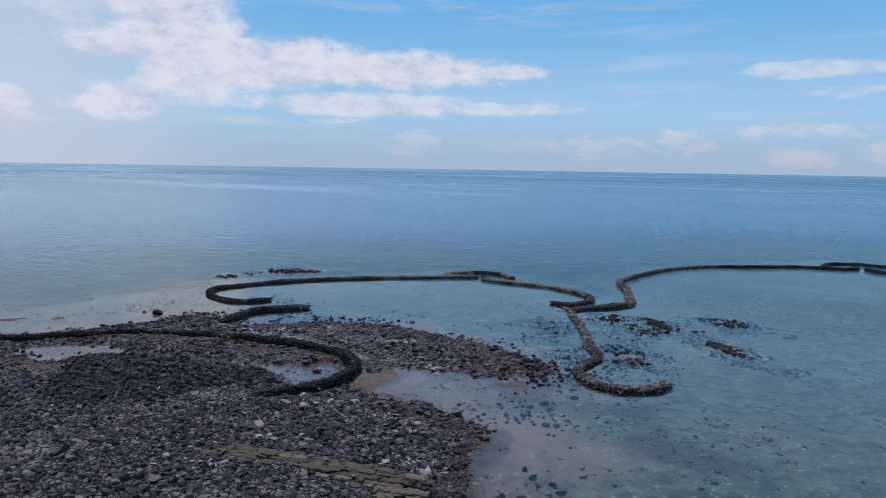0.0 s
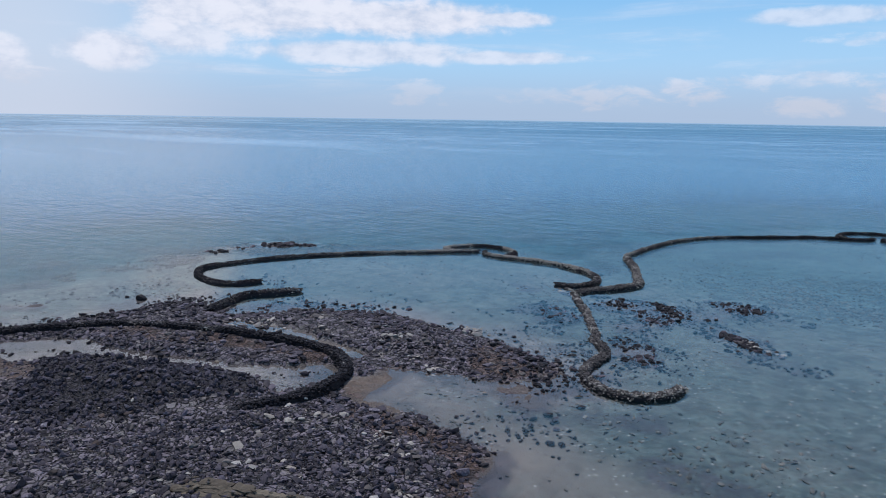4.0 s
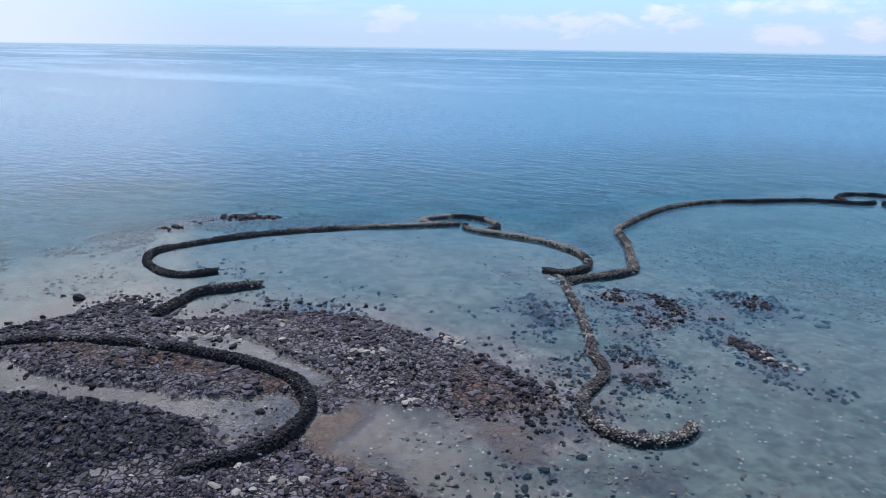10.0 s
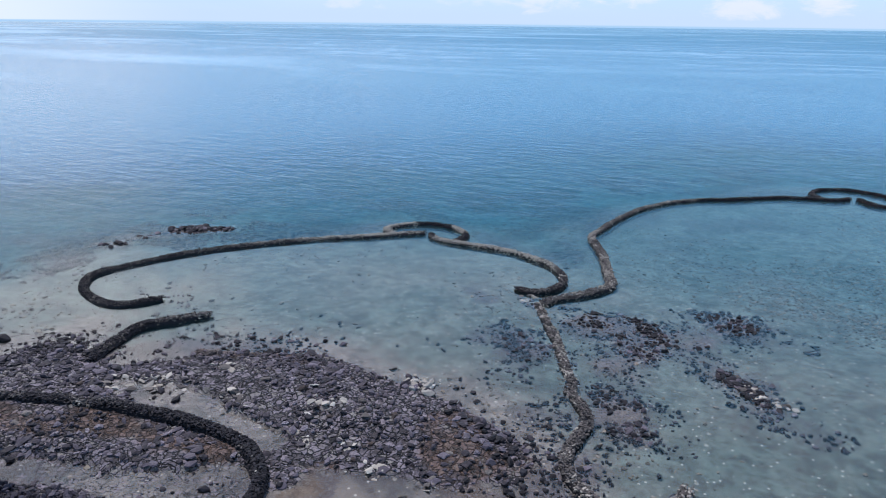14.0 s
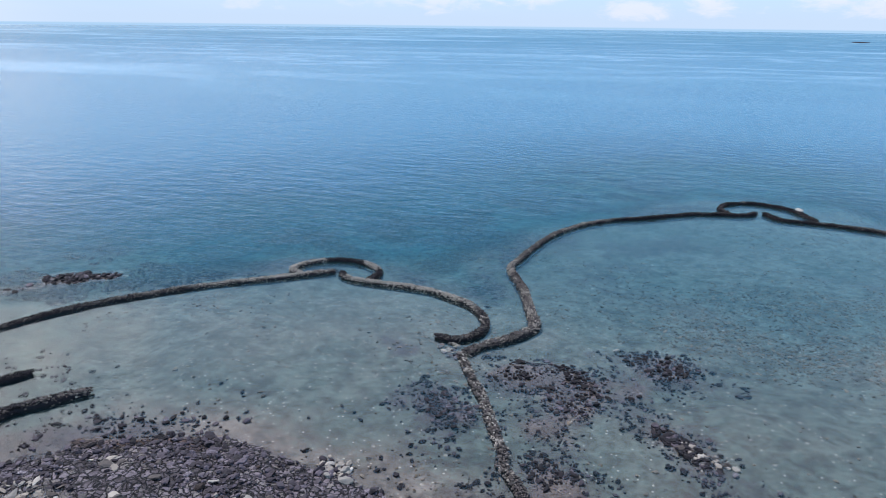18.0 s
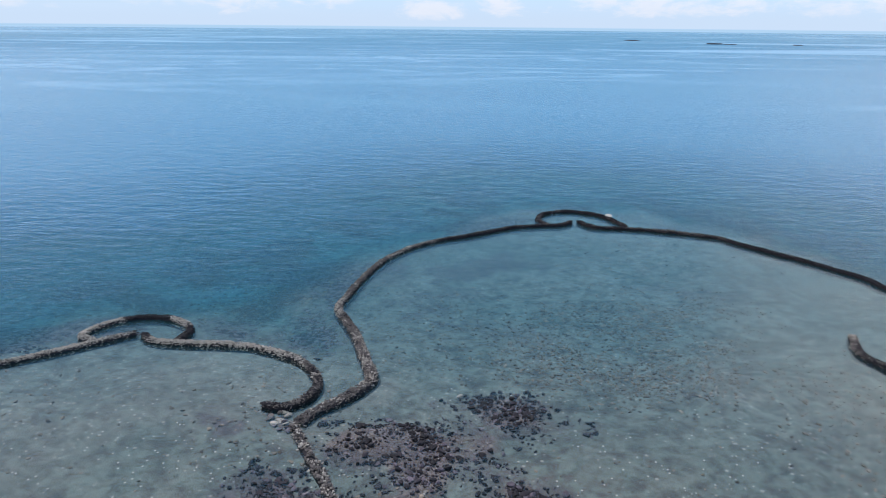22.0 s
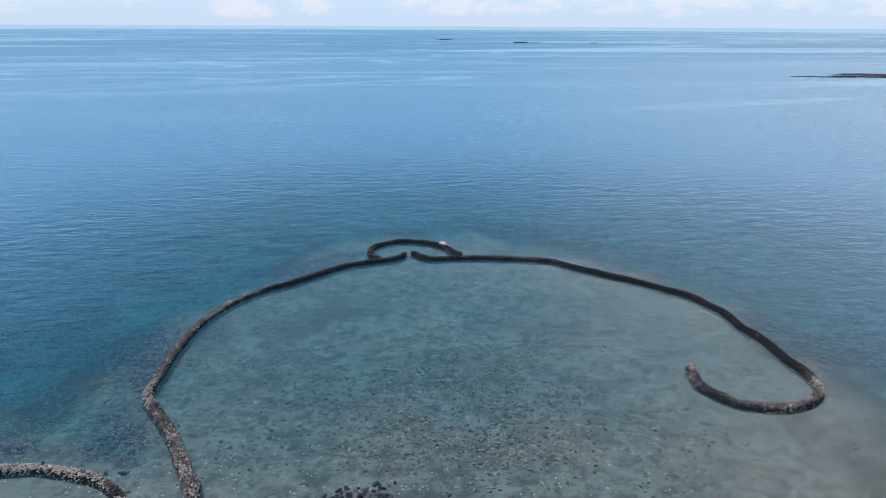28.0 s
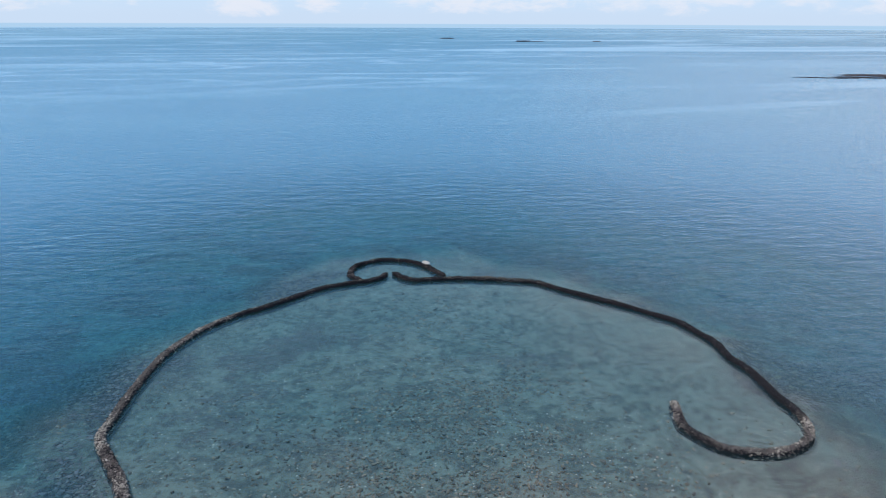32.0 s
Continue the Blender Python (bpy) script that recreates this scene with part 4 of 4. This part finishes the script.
patch_rocks = scatter("patch_rocks", "dark rocks of the low reef patches breaking the water", (-64, 40, -34, 12), 110000,
                      lambda x, y, z, rock, weed, pale, lava: (0.42 * (rock > 0.12) + 0.22 * (weed > 0.15) * (x > 0)) * (z < 0.25) * (signed(LAND, x, y) < -1.5) * np.clip(0.6 + 1.3 * wobble(x, y, 3, 4, 8), 0.03, 1),
                      0.30, 0.5, [BLACK, REEF, DROWNED], [6, 3, 1], PEBBLES, 0.62)
rubble = scatter("rubble", "weedy rubble and coral stones on the lagoon bed", (-50, 90, -60, 80), 230000,
                 lambda x, y, z, rock, weed, pale, lava: (z < -0.12) * (z > -2.2) * (0.28 * np.clip(0.25 + 1.1 * wobble(x, y, 14, 3, 55), 0.04, 1) * (1 - pale) + 1.8 * capsule(x, y, (36, 14), (45, 30), 15) * np.clip(0.5 + wobble(x, y, 5, 3, 9), 0, 1)), 0.22, 0.5,
                 [DROWNED, TAN, PALE], [5, 5, 1.2], PEBBLES, 0.5)


# ---------------------------------------------------------------- single rocks and outcrops


def lone_boulder(x, y, size, mat, label, shape=0, flat=0.6, turn=0.0, group=""):
    """One big rock bedded in the ground."""
    z = float(lie(np.array([x]), np.array([y]))[0][0])
    co, tri = CRAGS[shape % len(CRAGS)]
    ob = new("boulder", link_mesh("boulder", co * np.array([size, size * 0.8, size * flat]), tri, [mat]))
    ob.matrix_world = pose(x, y, z + size * flat * 0.28, 0, 0, turn)
    return tagged(ob, label, "boulder", group)


def outcrop(a, b, reach, count, mid, label, mats, weights, flat=0.6, seed=0):
    """A low ridge of fractured rocks between two points."""
    rng = np.random.default_rng(seed)
    k = rng.uniform(-0.05, 1.05, count)
    x = a[0] + (b[0] - a[0]) * k + rng.normal(0, reach, count)
    y = a[1] + (b[1] - a[1]) * k + rng.normal(0, reach, count)
    z = lie(x, y)[0]
    root = new("rock_outcrop")
    root.location = ((a[0] + b[0]) / 2, (a[1] + b[1]) / 2, 0)
    s = mid * np.exp(np.clip(rng.normal(0, 0.4, count), -0.7, 0.6))
    which = np.searchsorted(np.cumsum(weights) / sum(weights), rng.random(count) * 0.999)
    for q in range(count):
        m = pose(x[q] - root.location.x, y[q] - root.location.y, max(z[q], -0.25) + s[q] * flat * 0.22, *rng.uniform(-16, 16, 2), rng.uniform(0, 360)) @ \
            Matrix.Diagonal((s[q] * rng.uniform(0.9, 1.5), s[q] * rng.uniform(0.7, 1.0), s[q] * flat * rng.uniform(0.7, 1.2), 1))
        part("rock", stone_mesh(BOULDERS[q % len(BOULDERS)], mats[which[q]]), root, m=m)
    return tagged(root, label, "rock outcrop", "rock outcrops")


outcrop((0.0, -24.8), (1.8, -25.4), 0.62, 70, 0.55, "cracked pale crusted outcrop at the edge of the reef", [WHITE, PALE, REEF], [2, 3, 2], 0.8, 1)
outcrop((24.2, -10.6), (27.0, -12.2), 0.55, 60, 0.42, "low grey and black ridge of rocks standing in the lagoon", [BLACK, GREY, REEF], [3, 1, 3], 0.55, 2)
outcrop((26.4, -12.2), (29.4, -14.3), 0.42, 64, 0.42, "pale fractured ridge of rocks standing in the lagoon", [PALE, GREY, BLACK], [4, 2, 3], 0.6, 3)
outcrop((1.5, -0.6), (3.2, -2.3), 0.6, 34, 0.46, "tumbled pale blocks where two walls meet", [PALE, GREY, REEF], [4, 2, 2], 0.5, 4)
outcrop((-57, -10.5), (-53, 0.5), 0.9, 80, 0.6, "low black reef rocks breaking the water off the hooked wall", [BLACK, REEF], [3, 2], 0.6, 5)
outcrop((-53, 0.5), (-47.5, 3.2), 0.7, 60, 0.55, "thin line of dark reef rocks beside the hooked wall", [BLACK, REEF], [3, 2], 0.6, 6)
lone_boulder(-39.3, -36.1, 1.5, BLACK, "large black boulder in shallow water off the shore", 0, 0.62, 20)
lone_boulder(-41.6, -36.4, 0.9, BLACK, "small black boulder in shallow water off the shore", 1, 0.55, 70)
lone_boulder(19.0, 4.4, 0.8, PALE, "single pale stone on the lagoon bed", 2, 0.7, 30)
lone_boulder(-5.3, 14.8, 0.5, BLACK, "small black stone behind the pale wall", 3, 0.8)

# pale patch of mortar-white stone capping the trap wall
cap = new("capstone", link_mesh("capstone", CRAGS[1][0] * np.array([1.9, 1.1, 0.6]), CRAGS[1][1], [BLEACHED]))
cap.matrix_world = pose(44.5, 75.0, 0.66, 0, 0, -52)
tagged(cap, "white weathered slab lying on the black trap wall", "stone slab")

# ---------------------------------------------------------------- layered sandstone ledge


def bed_piece(x0, x1, front, back, top, thick, seed):
    """One broken length of a rock bed: ragged edge, thin, undercut, with an uneven top."""
    rng = np.random.default_rng(seed)
    nx = max(5, int((x1 - x0) / 0.2))
    xs = np.linspace(x0, x1, nx) + np.r_[0, rng.uniform(-0.06, 0.06, nx - 2), 0]
    tip = np.minimum(np.arange(nx), np.arange(nx)[::-1])
    yf = front + 0.22 * wobble(xs, xs * 0 + seed, 1.4, 4) + rng.uniform(-0.06, 0.06, nx) + rng.uniform(0, 0.3) * (tip < 1)
    tops = top + 0.06 * wobble(xs, xs * 0 - seed, 0.9, 4) - 0.06 * (tip < 1)
    def jag(amount):
        return rng.uniform(-amount, amount, nx)
    rows = ((yf + 0.14, tops - thick), (yf + jag(0.07), tops - thick * 0.5 + jag(0.03)), (yf + 0.04 + jag(0.05), tops), (yf + 0.3 * (back - yf) + jag(0.1), tops + 0.03 + jag(0.05)),
            (yf + 0.65 * (back - yf) + jag(0.1), tops + 0.04 + jag(0.05)), (np.full(nx, back) + jag(0.12), tops - 0.02 + jag(0.03)), (np.full(nx, back), tops - thick))
    co = np.vstack([np.stack([xs, y, z], 1) for y, z in rows])
    tri, last = [], len(rows) - 1
    for r in range(last):
        for c in range(nx - 1):
            a, b, d, e = r * nx + c, r * nx + c + 1, (r + 1) * nx + c + 1, (r + 1) * nx + c
            tri += [(a, b, d), (a, d, e)] if (r + c) % 2 else [(a, b, e), (b, d, e)]
    for c, flip in ((0, False), (nx - 1, True)):
        ring = [r * nx + c for r in range(last + 1)]
        for k in range(1, last):
            tri.append((ring[0], ring[k], ring[k + 1]) if flip else (ring[0], ring[k + 1], ring[k]))
    return link_mesh("slab", co, np.array(tri), [SANDSTONE])


def ledge(a, b, depth, beds, label):
    """A stack of thin sandstone beds that steps up and back, each bed broken into short lengths, with chips lying on it."""
    rng = np.random.default_rng(8)
    run = Vector(b) - Vector(a)
    length, heading = run.length, math.degrees(math.atan2(run.y, run.x))
    root = new("sandstone_ledge")
    root.matrix_world = pose(a[0], a[1], 0.0, 0, 0, heading)
    for j in range(beds):
        x = rng.uniform(-0.6, 1.2) + 0.10 * abs(j - beds * 0.6)
        end = length - rng.uniform(0, 1.6) + 0.12 * (beds - j)
        front = -depth + j * depth / beds
        while x < end:
            long = rng.uniform(1.0, 5.2)
            if rng.random() > 0.12:
                back = front + depth / beds * rng.uniform(1.6, 3.2)
                part("slab", bed_piece(x, min(x + long, end + 0.6), front + rng.uniform(-0.12, 0.12), back, 0.42 + 0.09 * j - 0.012 * x + rng.uniform(-0.05, 0.05),
                                       rng.uniform(0.09, 0.16), int(rng.integers(0, 9999))), root)
            x += long + rng.uniform(0.0, 0.14)
    for q in range(70):
        x, y = rng.uniform(0, length), rng.uniform(-depth - 0.9, 0.2)
        s = rng.uniform(0.12, 0.42)
        m = pose(x, y, 0.48 + 0.09 * beds * np.clip(1 + y / depth, 0, 1) - 0.012 * x, *rng.uniform(-14, 14, 2), rng.uniform(0, 360)) @ Matrix.Diagonal((s * 1.7, s, s * 0.4, 1))
        part("chip", stone_mesh(PEBBLES[q % len(PEBBLES)], [SANDSTONE, SANDSTONE, GREY][q % 3]), root, m=m)
    return tagged(root, label, "rock ledge")


ledge((2.8, -63.4), (16.6, -59.7), 2.5, 9, "layered tan sandstone ledge with broken beds on the dark shore")

# ---------------------------------------------------------------- pale clumps, boulders, stone ring


def clump(x, y, r, count, mid, flat=0.34):
    place = RNG.normal(0, 1, (count, 2)) * np.array(r) + np.array([x, y])
    z = lie(place[:, 0], place[:, 1])[0]
    sz = sizes(count, mid * 0.85, 0.5, flat)
    return np.column_stack([place, z + sz[:, 2] * 0.25]), sz


PALE_SPOTS = [(-20.3, -36.1, 1.6, 0.6, 45, 0.55), (-22.7, -38.0, 0.9, 0.5, 22, 0.5), (-17.8, -35.0, 1.3, 0.5, 26, 0.45), (-4.2, -32.2, 0.9, 0.7, 26, 0.5),
              (-11, -34.8, 1.0, 0.5, 18, 0.5), (-15.2, -30.8, 0.9, 0.6, 20, 0.5), (4, -37.3, 0.5, 0.3, 10, 0.5), (-3.5, -36.5, 1.1, 0.4, 20, 0.4),
              (0.9, -35.9, 0.4, 0.3, 8, 0.45), (10.9, -52.3, 0.8, 0.6, 34, 0.4), (15, -57.1, 0.9, 0.9, 60, 0.4), (2.1, -51.4, 1.3, 0.9, 40, 0.4),
              (8.7, -51.4, 0.7, 0.5, 24, 0.4), (2.5, -60.5, 1.2, 1.0, 26, 0.45), (3.4, -65.5, 1.6, 1.4, 34, 0.45), (6.9, -58.0, 0.7, 0.6, 18, 0.4),
              (8.3, -36.9, 0.5, 0.5, 9, 0.35), (-1, -55.5, 2.5, 2.0, 30, 0.4), (-8, -58, 3.5, 3.0, 26, 0.4)]
spots = [clump(x, y, (rx, ry), n, mid) for x, y, rx, ry, n, mid in PALE_SPOTS]
place, sz = np.vstack([c[0] for c in spots]), np.vstack([c[1] for c in spots])
pale_rocks = new("pale_rocks", heap("pale_rocks", SHARDS, place, sz, 0.4, [WHITE, PALE, GREY], RNG.choice([0, 1, 2], len(place), p=[0.14, 0.34, 0.52])))
tagged(pale_rocks, "pale crusted stones in patches on the dark shore", "rocks", kind="stuff")

# the broken ring of stones off the western hook
ring = new("stone_row")
ring.location = (-32.5, -19.5, 0)
line = spline([(-34.3, -20.6), (-33.2, -19.3), (-31.9, -18.9), (-31.2, -19.8), (-31.6, -21.2)], 0.42)[1]
for q, (x, y) in enumerate(line):
    z = float(lie(np.array([x]), np.array([y]))[0][0])
    m = pose(x + 32.5 + 0.1 * math.sin(q * 5.1), y + 19.5 + 0.1 * math.cos(q * 3.7), max(z, -0.22) + 0.14, 0, 0, q * 67) @ Matrix.Diagonal((0.42, 0.34, 0.34, 1))
    part("stone", stone_mesh(PEBBLES[q % 10], REEF), ring, m=m)
tagged(ring, "broken ring of dark stones just above the water", "stone row")

# single boulders on the shore that stand out from the rest
x, y = RNG.uniform(-52, 20, 6000), RNG.uniform(-74, -20, 6000)
z, rock = lie(x, y)[:2]
good = np.nonzero((rock > 0.5) & (z > 0.02) & (wobble(x, y, 9, 3, 31) > -0.1))[0][:230]
for q in good:
    s = 0.52 * math.exp(RNG.normal(0, 0.28))
    ob = new("boulder", stone_mesh(BOULDERS[q % 10], [BLACK, REEF, REEF, GREY, RUST][q % 5]))
    ob.matrix_world = pose(x[q], y[q], z[q] + s * 0.14, *RNG.uniform(-12, 12, 2), RNG.uniform(0, 360)) @ Matrix.Diagonal((s * 1.25, s * 0.95, s * 0.62, 1))
    tagged(ob, ["black", "dark grey", "dark grey", "mottled grey", "rusty brown"][q % 5] + " weathered basalt boulder on the reef flat", "boulder", "boulders on the flat")

# ---------------------------------------------------------------- far reefs


def far_reef(x, y, length, width, rise, heading, label, seed):
    """A low reef that barely breaks the sea, of uneven outline."""
    rng = np.random.default_rng(seed)
    us, vs = np.linspace(-1, 1, 60), np.linspace(-1, 1, 24)
    u, v = np.meshgrid(us, vs)
    body = 1 - u ** 2 - v ** 2 + 1.25 * wobble(u * 16 + seed, v * 5, 2.2, 4)
    z = rise * np.clip(body, -0.6, 0.9) + 0.12 * rise * wobble(u * 30, v * 20, 2.0, 3)
    co = np.stack([u * length / 2, v * width / 2, np.where(np.hypot(u, v) > 0.98, -1.0, z)], 2).reshape(-1, 3)
    i = (np.arange(23)[:, None] * 60 + np.arange(59)[None]).ravel()
    root = new("far_reef", link_mesh("far_reef", co, np.stack([i, i + 1, i + 61, i + 60], 1), [BLACK], smooth=False))
    root.matrix_world = pose(x, y, 0, 0, 0, heading)
    return tagged(root, label, "reef", "far reefs")


far_reef(510, 468, 150, 26, 1.6, -35, "dark low reef lying far out in the calm sea", 2)
far_reef(462, 470, 60, 7, 0.9, -30, "thin dark strip of reef far out", 4)
far_reef(428, 474, 50, 4, 0.6, -25, "thin dark line of rocks far out", 6)
far_reef(362, 1805, 38, 16, 2.2, 0, "tiny dark islet near the horizon", 7)
far_reef(480, 1518, 36, 14, 2.6, 0, "tiny dark islet near the horizon", 9)
far_reef(508, 1500, 30, 8, 1.4, 0, "tiny dark islet near the horizon", 11)
far_reef(638, 1486, 20, 10, 1.8, 0, "tiny dark islet near the horizon", 12)
